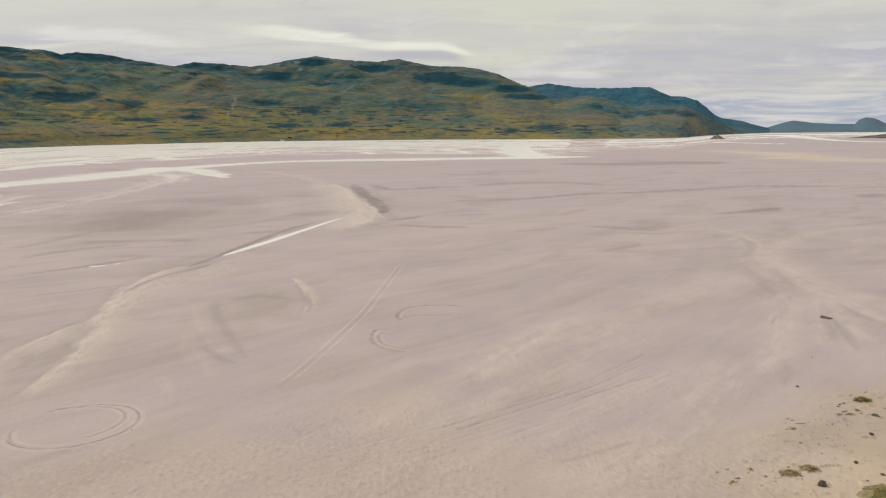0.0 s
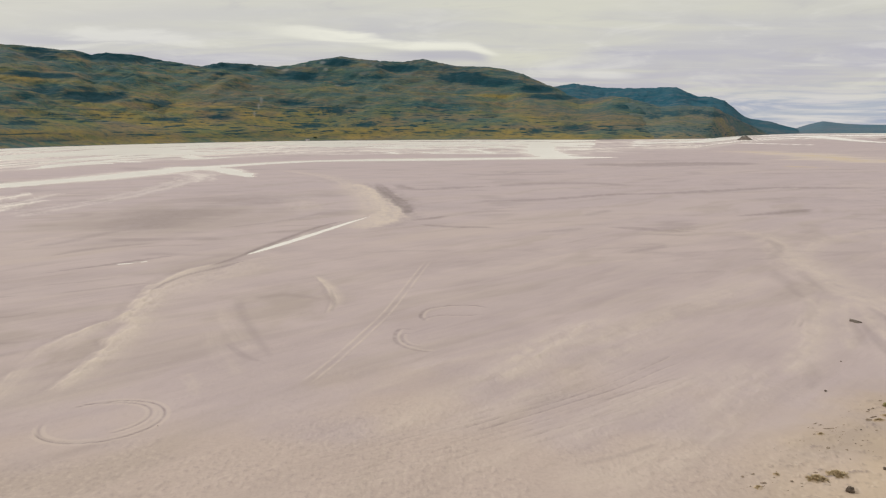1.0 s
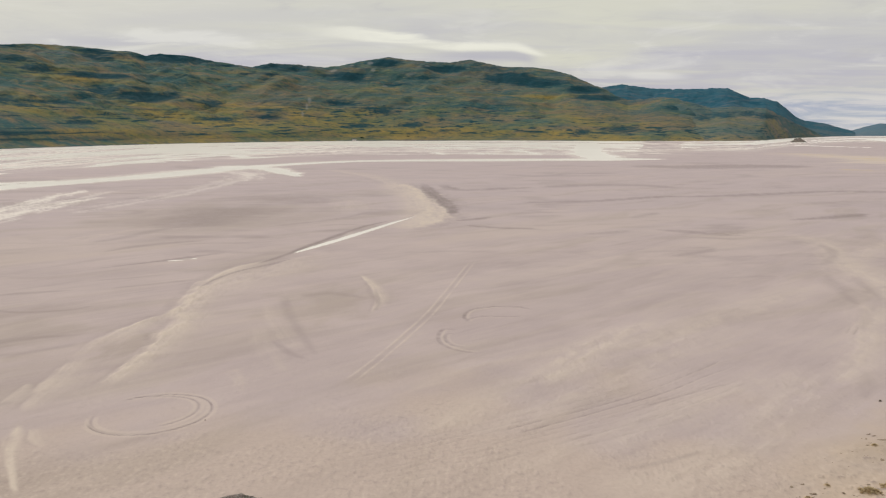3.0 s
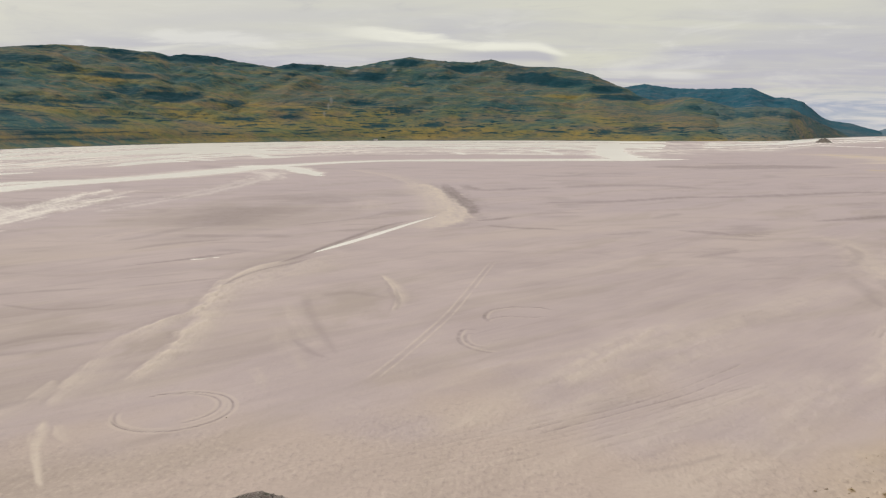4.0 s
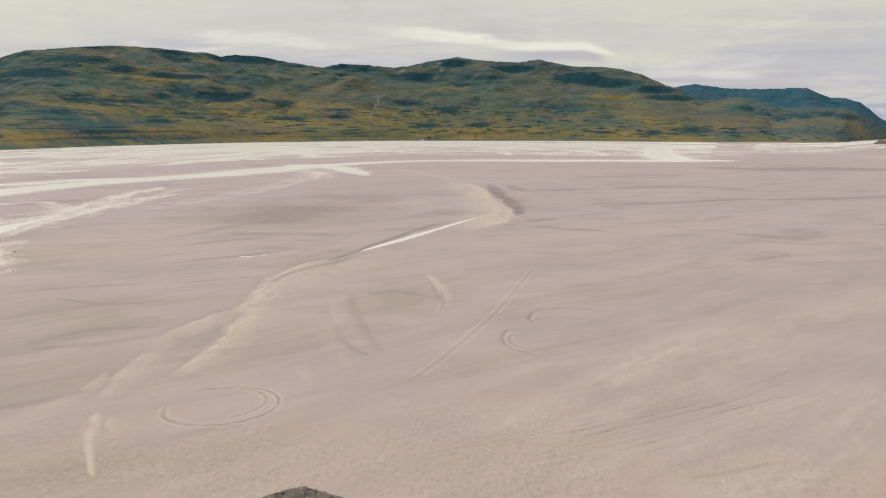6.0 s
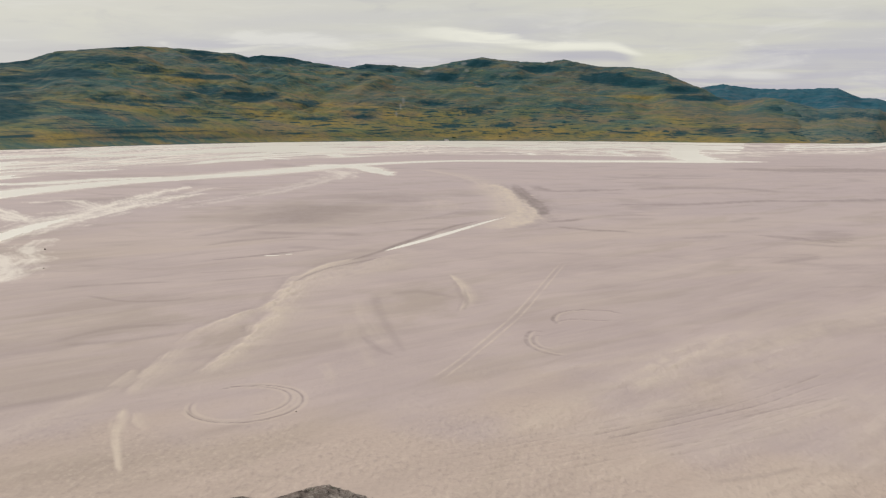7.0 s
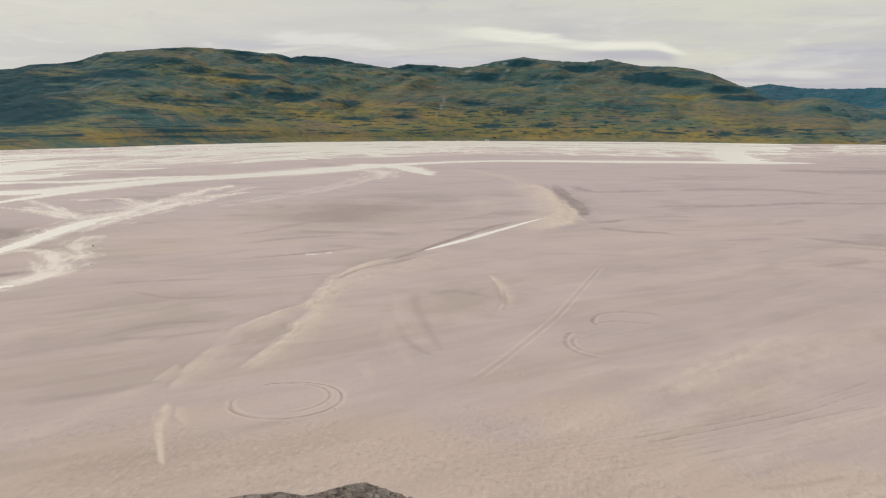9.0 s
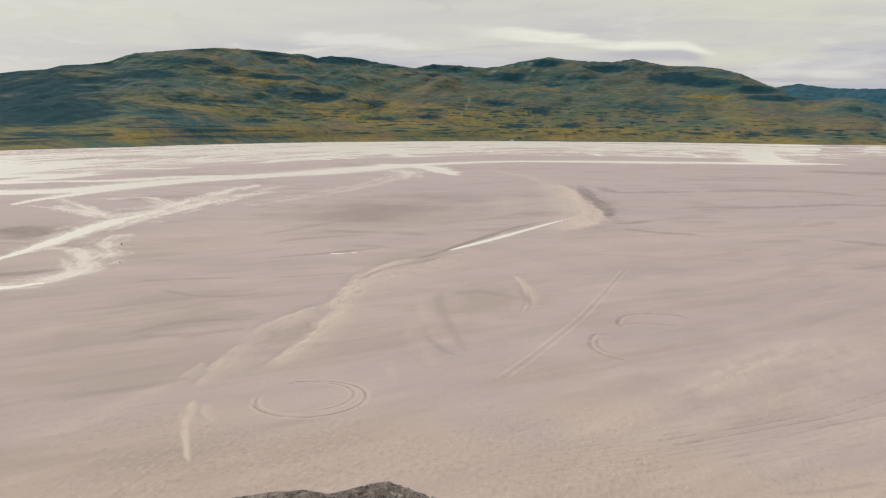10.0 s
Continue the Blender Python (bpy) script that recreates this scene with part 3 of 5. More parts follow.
damp_and_shade(0.55, (-18.1, 245.2, 1.31), (-12.6, 249.3, 2.7), (-6.15, 257.3, 1.72))
damp_and_shade(0.55, (-14.6, 234.4, 0.95), (-3.67, 228.4, 2.71), (9.2, 225.7, 1.54))
damp_and_shade(0.35, (18.5, 215, 1.01), (26.1, 219.2, 2.32), (34.2, 224.8, 1.34))
damp_and_shade(0.4, (41.1, 227, 1.15), (48.9, 221.4, 2.22), (55, 217.2, 1.95), (63.1, 215.8, 1.09))
damp_and_shade(0.35, (34.3, 177.2, 0.56), (42.3, 184.3, 1.39), (48.7, 188.7, 0.82))
damp_and_shade(0.3, (37.8, 255.7, 1.16), (44, 265.4, 2.82), (50.7, 275.8, 1.36))
damp_and_shade(0.5, (96.7, 650.2, 14.95), (127.4, 617.7, 37.85), (186.7, 634.8, 45.45), (234.3, 616.4, 22.57))
drift_soft(0.4, (25.6, 510.6, 1.5), (32.9, 537.0, 2.2), (41.2, 541.9, 1.2))
damp_and_shade(0.55, (-86.2, 153.3, 0.54), (-80.8, 158.6, 1.23), (-75.3, 164.7, 1.42), (-70.9, 170.9, 1.33), (-64.9, 178.2, 0.62))
damp_and_shade(0.35, (-95.7, 122.3, 0.63), (-89.8, 125.9, 1.03), (-83.4, 129.4, 0.92), (-76.9, 132.2, 0.51))
damp_and_shade(0.35, (-72, 134, 0.4), (-67.6, 136.9, 0.81), (-62.4, 141.2, 0.72), (-57.6, 144.4, 0.31))
damp_and_shade(0.35, (-95.7, 173.3, 0.68), (-91.9, 183.9, 1.65), (-85.7, 191.2, 1.52), (-78.1, 196.8, 0.78))
damp_and_shade(0.3, (-106.6, 187.5, 1.01), (-103.1, 199.7, 2.4), (-100.4, 216.2, 2.21), (-95.8, 227.3, 1.05))
damp_and_shade(0.3, (-79.1, 140.4, 0.45), (-72.5, 144.4, 0.79), (-67.1, 149.2, 0.35))
drift_soft(0.3, (-109.7, 189.9, 0.6), (-110.2, 206.6, 1.2), (-105.8, 219.9, 0.9))
drift_soft(0.35, (-114.5, 191.0, 0.8), (-113.0, 203.6, 1.1), (-107.1, 211.1, 0.6))
drift(0.8, (-51.2, 168.3, 1.2), (-55.6, 156.4, 1.8), (-55.7, 142.1, 2.4), (-53.4, 129.4, 2.4), (-51.3, 116.2, 1.8), (-52.9, 111.7, 1.3), (-54.3, 103.7, 1.5), (-54.1, 94.7, 1.3))
drift(0.85, (-50.7, 122, 2.6), (-48.5, 109.6, 2.2), (-45.9, 99.4, 1.7), (-44.7, 90.9, 1.2), (-45, 85.2, 1.1), (-45.1, 79.9, 0.8))
drift_soft(0.22, (-36.2, 109.2, 1.4), (-32.8, 100, 1.4), (-28.7, 92.2, 1.2), (-25.7, 87.1, 0.8))
drift_soft(0.3, (-33.1, 88.9, 0.6), (-30.4, 84.1, 0.7), (-29.0, 79.8, 0.4))
damp_and_shade(0.22, (-39.2, 131.3, 0.7), (-34.1, 117, 0.9), (-27.6, 102, 0.8), (-23.9, 93.9, 0.4))
damp_and_shade(0.25, (-36.1, 129.4, 1), (-31, 132.7, 1.4), (-23.6, 128.9, 0.8))
damp_and_shade(0.3, (-24.1, 136.1, 0.4), (-21.6, 125.5, 0.5), (-21.2, 119.4, 0.4))
damp_and_shade(0.25, (-32.5, 102.1, 0.4), (-28.2, 95.9, 0.7), (-25, 93, 0.4))
track(1.15, 0.17, -0.75, (-7.68, 174), (-9.19, 157.2), (-10.9, 135.8), (-12.3, 120), (-14.2, 106.3), (-15.8, 96.1), (-17.3, 88.1), (-18.3, 84.2))
track(0.0, 0.1, 0.75, (26, 97), (23.4, 93.7), (16, 85.5), (8.9, 78.8), (1.5, 73), (-1.4, 70.4))
track(0.0, 0.11, 0.9, (26, 93.5), (22.7, 90.4), (16.8, 84), (11.5, 79.5), (6.1, 75), (-1.4, 69))
track(0.0, 0.15, 0.55, (24, 87.2), (21.5, 85.3), (17.4, 82.1), (13.4, 79))
track(1.0, 0.16, 0.35, (46.5, 110.5), (48, 113), (49.3, 115.6))
track(1.6, 0.12, 0.2, (-11, 62), (-4, 66.3), (2, 70))
track(1.6, 0.12, 0.2, (4, 67.5), (12, 73), (19, 78))
track(0.0, 0.26, 0.9, (3.75, 122.8), (0.835, 124.6), (-2.84, 124.3), (-6.19, 121.9), (-7.05, 117.5), (-6.38, 114.2))
track(0.0, 0.24, 0.7, (3.03, 118.7), (-0.436, 117.6), (-3.51, 117.9), (-6.05, 115.9), (-6.49, 113.8))
track(0, 0.26, 0.9, (-7.08, 108.9), (-9.42, 109.2), (-9.9, 105.7), (-9.34, 102.1), (-7.92, 99.6), (-5.89, 98), (-3.43, 97.4))
track(0, 0.24, 0.7, (-7.53, 106.7), (-8.76, 106.7), (-8.83, 103.9), (-7.67, 101.1), (-5.43, 99.6))
for shift in (-3.4, -2.1, -1.2, 1.1, 1.9, 3.0, 4.2):   # fine parallel tyre lines
    track(0, 0.09, 0.30, *[(x + 0.6 * shift, y - 0.8 * shift) for x, y in ((27, 94.4), (16.8, 84), (6.1, 75), (-6, 66.3), (-15, 60.8))])
ring(-35.8, 73.2, 5.75, 0.15, -150, 150, 0.95)
ring(-36.3, 73.6, 4.75, 0.2, -60, 120, 0.7)
ring(-35.9, 73, 5.2, 0.2, -175, -60, 0.4)


def width_along(line, s):
    return np.interp(s, np.linspace(0, 1, len(line)), np.maximum(line[:, 2], 0.05))


def build_plain():
    fine = np.arange(-33.0, 48.5, 0.062)
    az = np.concatenate([fine, np.arange(50.0, 326.0, 4.0)])
    near = 28.0 / np.tan(np.radians(np.concatenate([np.arange(29.5, 3.3, -0.058), np.arange(3.3, 0.72, -0.021)])))
    r = np.concatenate([[0.0, 14.0, 30.0, 42.0], near[near > 46.0], np.geomspace(2260, 4950, 40)])
    AZ, R = np.meshgrid(np.radians(az), r)
    X, Y = (-R * np.sin(AZ)).astype(np.float32), (R * np.cos(AZ)).astype(np.float32)
    R = R.astype(np.float32)
    deg = np.degrees(AZ).astype(np.float32)
    deg = np.where(deg > 180, deg - 360, deg)
    flat_x, flat_y = X.ravel(), Y.ravel()

    def ring_of(lo, hi):
        i, j = np.searchsorted(r, [lo, hi])
        return slice(int(i), int(j))

    def fbm_in(rows, x, y, *how):
        """Noise on some of the rows only, none elsewhere."""
        out = np.zeros(R.shape, np.float32)
        out[rows] = fbm(x[rows], y[rows], *how)
        return out

    def beside(pts, reach):
        """The places within reach of a line: their numbers, side distance, share of the line, half width, and the line's length."""
        line = curve_points(pts)
        lo, hi = line[:, :2].min(0) - reach, line[:, :2].max(0) + reach
        k = np.nonzero((flat_x > lo[0]) & (flat_x < hi[0]) & (flat_y > lo[1]) & (flat_y < hi[1]))[0]
        d, s = along(flat_x[k].astype(float), flat_y[k].astype(float), pts, reach)
        w = width_along(line, s) if len(pts[0]) > 2 else 0.0
        return k, d, s, w, np.hypot(*np.diff(line[:, :2], axis=0).T).sum()

    near_rows, mid_rows, far_rows = ring_of(0, 165), ring_of(0, 700), ring_of(130, 4000)

    # wind and flood streaks
    def streaks(rows, turn, lu, lv, seed):
        c, s = math.cos(radians(turn)), math.sin(radians(turn))
        u, v = X * c + Y * s, -X * s + Y * c
        w = fbm_in(rows, X / 90, Y / 90, 2, seed + 50)
        return fbm_in(rows, u / lu + 0.3 * w, (v + 6 * w) / lv, 4, seed, 0.55)
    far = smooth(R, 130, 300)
    st = streaks(ring_of(0, 310), 50, 42, 5.0, 1) * (1 - far) + streaks(far_rows, 12, 150, 16, 5) * far
    amount = 0.55 + 0.45 * fbm(X / 120, Y / 120, 2, 9)
    d, s = along(X, Y, [(14, 46), (21.4, 57.9), (29.7, 66.6), (34.4, 72.7), (40.4, 78), (48.4, 83.4), (66, 92)], 60)
    bank = np.where(np.abs(d) < 1e5, smooth(-d + 5 * fbm_in(near_rows, X / 9, Y / 9, 3, 12), -6, 7), 0.0) * smooth(R, 130, 100)
    near_sand = smooth(R, 135, 62) * smooth(fbm_in(near_rows, X / 16, Y / 16, 3, 14) + smooth(R, 95, 60), 0.1, 0.9)
    mott = fbm_in(near_rows, X / 1.6, Y / 1.6, 4, 21, 0.6)
    litter = smooth(fbm_in(near_rows, X / 1.7, Y / 1.0, 4, 18, 0.6), 0.10, 0.36) * smooth(-d, -3, 1) * smooth(-d, 15, 6) * smooth(fbm_in(near_rows, X / 7, Y / 5, 2, 17), -0.25, 0.2) * (R < 120)
    clod = fbm_in(near_rows, X / 0.55, Y / 0.8, 3, 23, 0.6)
    rubble = smooth(R, 112, 62) * smooth(fbm_in(near_rows, X / 11, Y / 11, 3, 24) + 0.35 * smooth(R, 80, 60), -0.15, 0.35)
    z = 0.11 * litter + 0.10 * st * (1 - smooth(R, 500, 900)) + 0.05 * mott * smooth(R, 150, 60) + 0.05 * clod * rubble
    thin = streaks(far_rows, 8, 150, 5.0, 35) * smooth(R, 150, 230) + 0.8 * streaks(ring_of(0, 210), 50, 22, 2.4, 39) * smooth(R, 200, 140)
    thin = thin * smooth(fbm(X / 40, Y / 40, 3, 37) + 0.3 * smooth(R, 250, 500), -0.12, 0.35)
    # clods mottled in colour too, for relief shading the low bumps don't give
    pale = 0.26 * smooth(st, 0.05, 0.55) * amount + 0.14 * smooth(thin, 0.15, 0.55) + 0.35 * rubble * smooth(-clod, 0.1, 0.5)
    dark = 0.24 * smooth(-st, 0.10, 0.60) * amount + 0.20 * smooth(-thin, 0.18, 0.55) + 0.16 * smooth(mott, 0.2, 0.6) * smooth(R, 130, 60) + 0.30 * rubble * smooth(clod, 0.12, 0.5)
    # thin dark lines where floods drained across the flats, wider with the distance
    for turn, seed, k in ((7, 141, 0.34), (11, 151, 0.26)):
        c, s = math.cos(radians(turn)), math.sin(radians(turn))
        depth = np.log(np.maximum(-X * s + Y * c, 20.0))
        w = fbm_in(far_rows, X / 130, Y / 130, 2, seed + 4)
        n = fbm_in(far_rows, deg / 15 + 0.4 * w, depth * 10 + 0.5 * w, 3, seed, 0.45)
        here = smooth(fbm_in(far_rows, deg / 8, depth * 4, 3, seed + 7), 0.08, 0.40) * smooth(R, 135, 210) * smooth(R, 1500, 700)
        dark = np.maximum(dark, k * here * smooth(np.abs(n), 0.13, 0.02))
        pale = np.maximum(pale, 0.30 * k * here * smooth(np.abs(n - 0.22), 0.16, 0.03))
    silt_sheen = np.zeros(R.shape, np.float32)
    wx, wy = 14 * fbm(X / 55, Y / 55, 2, 101), 14 * fbm(X / 55, Y / 55, 2, 103)
    c39, s39 = math.cos(radians(46)), math.sin(radians(46))
    u, w = (X + wx) * c39 + (Y + wy) * s39, -(X + wx) * s39 + (Y + wy) * c39
    olive = 0.42 * smooth(fbm_in(mid_rows, u / 60, w / 13, 4, 105, 0.6), 0.02, 0.42) * smooth(R, 700, 300)
    # browner to the left, with some of the lens's edge darkening painted in
    olive = olive + 0.35 * smooth(deg, 28, 42) * smooth(R, 420, 160) * (0.6 + 0.6 * fbm_in(mid_rows, X / 30, Y / 30, 3, 107))
    for cx, cy, ea, eb in ((-97, 262, 38, 62), (-50, 97, 3.0, 9), (-72, 100, 14, 18), (-30, 126, 9, 15), (-172, 178, 16, 14)):
        olive = np.maximum(olive, 0.6 * smooth(np.hypot((X - cx) / ea, (Y - cy) / eb) + 0.9 * fbm_in(mid_rows, X / (0.5 * ea), Y / (0.5 * eb), 4, 109) + 0.5 * thin, 1.35, 0.2))
    olive[R > 650] = 0
    dark = np.maximum(dark, 0.85 * litter * smooth(fbm_in(near_rows, X / 1.2, Y / 0.45, 4, 19), -0.05, 0.3))
    wob = fbm_in(mid_rows, X / 7, Y / 7, 4, 31)
    gust = fbm_in(mid_rows, X / 2.4, Y / 3.6, 4, 33, 0.6)
    layers = [np.ascontiguousarray(v, np.float32).ravel() for v in (pale, dark, z, wob, gust, thin, mott)]
    pale_, dark_, z_, wob_, gust_, thin_, mott_ = layers
    for i, (pts, k, soft_both) in enumerate(DRIFTS):
        wide = max(p[2] for p in pts)
        n, d, s, w, length = beside(pts, wide * 3.5 + 4)
        fibre = fbm(d / (0.45 * wide + 0.25) + 7 * i, s * length / (5 * wide + 5), 3, 51)
        q = d / w + 0.55 * wob_[n] + 0.45 * gust_[n] + 0.3 * thin_[n] + 0.35 * fibre
        cut, feather = smooth(-q, 1.45, 0.45), smooth(q, 2.8, -0.4)
        m = smooth(np.abs(q), 1.8, 0.0) if soft_both else np.where(q < 0, cut, feather)
        m = m * (np.abs(d) < 1e5) * np.clip(0.78 + 0.75 * gust_[n] + 0.25 * mott_[n] + 0.65 * fibre, 0.10, 1.2) * smooth(s, 0.0, 0.12) * smooth(s, 1.0, 0.86)
        pale_[n] = np.maximum(pale_[n], k * m)
        dark_[n] *= 1 - 0.8 * m * k
        if not soft_both:
            # slip-face shadow beyond the crisp edge, painted as a dark line
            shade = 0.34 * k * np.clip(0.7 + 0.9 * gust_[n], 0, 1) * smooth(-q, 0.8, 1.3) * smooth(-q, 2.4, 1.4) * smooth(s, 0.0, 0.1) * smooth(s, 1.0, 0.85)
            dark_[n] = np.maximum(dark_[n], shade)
        z_[n] += (0.10 if soft_both else 0.20) * m * min(1.0, wide / 3)
    for i, (pts, k) in enumerate(DAMP_AND_SHADE):
        wide = max(p[2] for p in pts)
        n, d, s, w, length = beside(pts, wide * 2.5 + 4)
        fibre = fbm(d / (0.5 * wide + 0.2) + 5 * i, s * length / (8 * wide + 4), 3, 53)
        q = np.abs(d) / w + 0.5 * wob_[n] + 0.3 * gust_[n] + 0.3 * thin_[n] + 0.35 * fibre
        m = (smooth(1.25 * q, 1.3, 0.35) if 0.44 < k < 0.7 else smooth(1.1 * q, 1.25, 0.4) if k > 0.9 else smooth(q, 1.6, 0.1)) * (np.abs(d) < 1e5) * np.clip(0.9 + 0.5 * gust_[n] + 0.4 * fibre, 0.2, 1.1) * smooth(s, 0.0, 0.15) * smooth(s, 1.0, 0.85)
        dark_[n] = np.maximum(dark_[n], min(0.95, 1.25 * k) * m)
        pale_[n] *= 1 - m * k
    rough_ = (0.55 + 0.6 * fbm_in(near_rows, X / 1.2, Y / 1.2, 3, 44) + 0.5 * fbm_in(near_rows, X / 6, Y / 6, 2, 46)).ravel()
    for pts, gauge, rut, k in TRACKS:
        n, d, s, w, length = beside(pts, 4)
        ends = smooth(s, 0.0, 0.15) * smooth(s, 1.0, 0.85)
        m = np.zeros(d.shape)
        for off in ((-gauge / 2, gauge / 2) if gauge else (0.0,)):
            m = np.maximum(m, smooth(np.abs(d - off), rut * 1.6, rut * 0.5))
        m *= ends * np.clip(rough_[n], 0, 1)
        z_[n] += (-0.05 if k > 0 else 0.05) * m
        if k > 0:
            dark_[n] = np.maximum(dark_[n], k * m)
            pale_[n] = np.maximum(pale_[n], 0.4 * k * ends * smooth(np.abs(d - 2.2 * rut), 1.3 * rut, 0.3 * rut))
        else:
            pale_[n] = np.maximum(pale_[n], -k * m)
            dark_[n] = np.maximum(dark_[n], 0.14 * ends * smooth(np.abs(d), 0.5, 0.1))
    for cx, cy, rad, wobble, a0, a1, k in RINGS:
        n = np.nonzero((np.abs(flat_x - cx) < rad + 2) & (np.abs(flat_y - cy) < rad + 2))[0]
        dx, dy = flat_x[n] - cx, flat_y[n] - cy
        ang = np.degrees(np.arctan2(dy, dx))
        ang = np.where(ang < a0, ang + 360, ang)
        ok = smooth(ang, a0, a0 + 20) * smooth(ang, a1, a1 - 20) if a1 - a0 < 359 else 1.0
        dd = np.abs(np.hypot(dx, dy) - rad - wobble * np.sin(np.radians(ang * 2)))
        m = smooth(dd, 0.19, 0.04) * ok * np.clip(rough_[n] + 0.15, 0, 1)
        z_[n] -= 0.06 * m
        dark_[n] = np.maximum(dark_[n], k * m)
        pale_[n] = np.maximum(pale_[n], 0.35 * smooth(np.abs(dd - 0.4), 0.3, 0.1) * ok)
    pale, dark, z = (v.reshape(R.shape) for v in (pale_, dark_, z_))
    # braided river: bars and channels run with the shore
    river_rows = ring_of(200, 4900)
    shore = shore_distance(deg).astype(np.float32)
    v = np.log(np.maximum(R, 1.0) / shore)
    bend = 0.5 * fbm_in(river_rows, deg / 14, v * 3, 2, 71)
    flow = fbm_in(river_rows, deg / 26.0, v * 7.5 + bend, 3, 61, 0.6)
    flow2 = fbm_in(river_rows, deg / 11.0, v * 17.0 + 2 * bend, 3, 67, 0.5)
    flow3 = fbm_in(river_rows, deg / 7.0, v * 40.0 + 3 * bend, 3, 69, 0.6)
    lace = fbm_in(river_rows, deg / 12.0, v * 46.0 + 4 * bend, 3, 97, 0.55)
    river = flow + 0.5 * flow2 + 0.4 * flow3
    def threads(lu, kv, slant, seed):
        a = fbm_in(river_rows, deg / lu, v * kv + deg * slant + bend, 3, seed, 0.45)
        c = fbm_in(river_rows, deg / lu + 40, v * kv - deg * slant + 2 * bend, 3, seed + 5, 0.45)
        return np.minimum(np.abs(a), np.abs(c))
    broad, narrow = threads(24.0, 6.0, 0.07, 171), threads(15.0, 15.0, 0.12, 181)
    left = smooth(deg, 8, 22)
    wet = smooth(v, -1.02 - 0.10 * left, -0.85) * smooth(deg, -13.0, -8.5) * smooth(R, 290, 360)
    share = 0.03 + 0.05 * smooth(v, -0.75, -0.45) + 0.10 * smooth(v, -0.60, -0.30) * smooth(deg, 34, 20) + 0.08 * left * smooth(v, -0.30, -0.55) - 0.6 * smooth(v, -0.030, -0.008)
    share = share - 0.08 * smooth(v, -0.30, -0.12) * smooth(deg, 32, 42)
    field = (broad - share) * 1.8 + (1 - wet) * 5.0
    right_bars = smooth(deg, -9, -12) * smooth(v, -0.75, -0.55) * smooth(v, -0.01, -0.05)
    field = np.minimum(field, (0.04 - river + 0.25 * smooth(v, -0.25, -0.6)) * 1.6 + (1 - right_bars) * 5.0)
    far_edge = fbm_in(river_rows, deg / 6.0, v * 34.0, 3, 87, 0.6)
    field_, pale_, silt_ = field.ravel(), np.ascontiguousarray(pale).ravel(), silt_sheen.ravel()
    far_edge_ = far_edge.ravel()
    for pts, k in BRAIDS:
        wide = max(p[2] for p in pts)
        n, d, s, w, length = beside(pts, wide * 2.2)
        x, y = flat_x[n], flat_y[n]
        edge = 0.8 * k * fbm(x / (wide * 1.2 + 2), y / (wide * 1.2 + 2), 4, 81) + (0.35 if wide > 3 else 0.15) * fbm(d / (0.5 * wide) + 3, s * length / (5 * wide), 4, 83)
        edge = edge + 0.34 * k * fbm(x / 2.6, y / 4.0, 4, 85, 0.6) * smooth(np.hypot(x, y), 500, 250)
        if wide > 8:
            edge = edge + 0.28 * far_edge_[n]
        q = np.abs(d) / w + edge
        field_[n] = np.minimum(field_[n], (q - 0.95) * min(1.0, 0.35 + wide * 0.1))
        pale_[n] *= 1 - 0.7 * smooth(q, 2.0, 1.0)
        silt_[n] = np.maximum(silt_[n], 0.6 * smooth(q + 0.5 * fbm(x / 3.0, y / 6.0, 3, 88, 0.6), 1.7, 0.95) * smooth(wide, 0.5, 3))
    for pts, k in SILT:
        wide = max(p[2] for p in pts)
        n, d, s, w, length = beside(pts, wide * 2.5 + 4)
        x, y = flat_x[n], flat_y[n]
        g = fbm(d / (0.42 * wide + 0.5) + 9, s * length / (2.2 * wide + 4), 5, 91, 0.62) + 0.3 * fbm(x / 2.4, y / 6.0, 3, 93, 0.55)
        silt_[n] = np.maximum(silt_[n], 0.85 * k * smooth(np.abs(d) / w + 1.7 * g, 1.25, -0.35) * (np.abs(d) < 1e5))
    field, pale, silt_sheen = (a.reshape(R.shape) for a in (field_, pale_, silt_))
    silt_sheen[R > 4000] = 0
    z = np.maximum(z, -0.05)
    z = np.minimum(z, np.maximum(-0.14 + field, -0.5))
    carve = smooth(field, 0.10, 0.0)
    film = 0.5 + 0.9 * fbm_in(river_rows, deg / 2.2, v * 22, 4, 86)
    # wet bars lightened: their sheen goes into the colour with the pale mud
    silt_sheen = np.maximum(silt_sheen, 0.12 * smooth(field, 0.40, 0.02) * smooth(v, -1.0, -0.8) * wet)
    silt_sheen = np.maximum(silt_sheen, 0.70 * np.clip(film, 0, 1) * smooth(field, 0.20, 0.0) * smooth(R, 130, 200))
    # thin wet films and dark mud lines on the bars between the channels
    bars = np.maximum(wet * smooth(v, -0.95, -0.7), right_bars)
    silt_sheen = np.maximum(silt_sheen, bars * np.maximum(0.85 * smooth(narrow, 0.10, 0.01), 0.40 * smooth(lace + 0.5 * flow2, 0.05, 0.40)))
    dark = np.maximum(dark, 0.40 * bars * smooth(-lace, 0.10, 0.40))
    dark = np.maximum(dark, 0.30 * smooth(field, 0.16, 0.02) * smooth(R, 900, 300))
    d, s = along(X, Y, [(300, 1000), (327, 958), (340, 898), (345, 808), (330, 715), (326, 671), (353, 660), (420, 640)], 60)
    ochre = 0.62 * smooth(np.abs(d) / 20 + 2.2 * fbm_in(far_rows, X / 30, Y / 18, 4, 95, 0.6), 0.75, -0.35) * smooth(s, 0.0, 0.25)
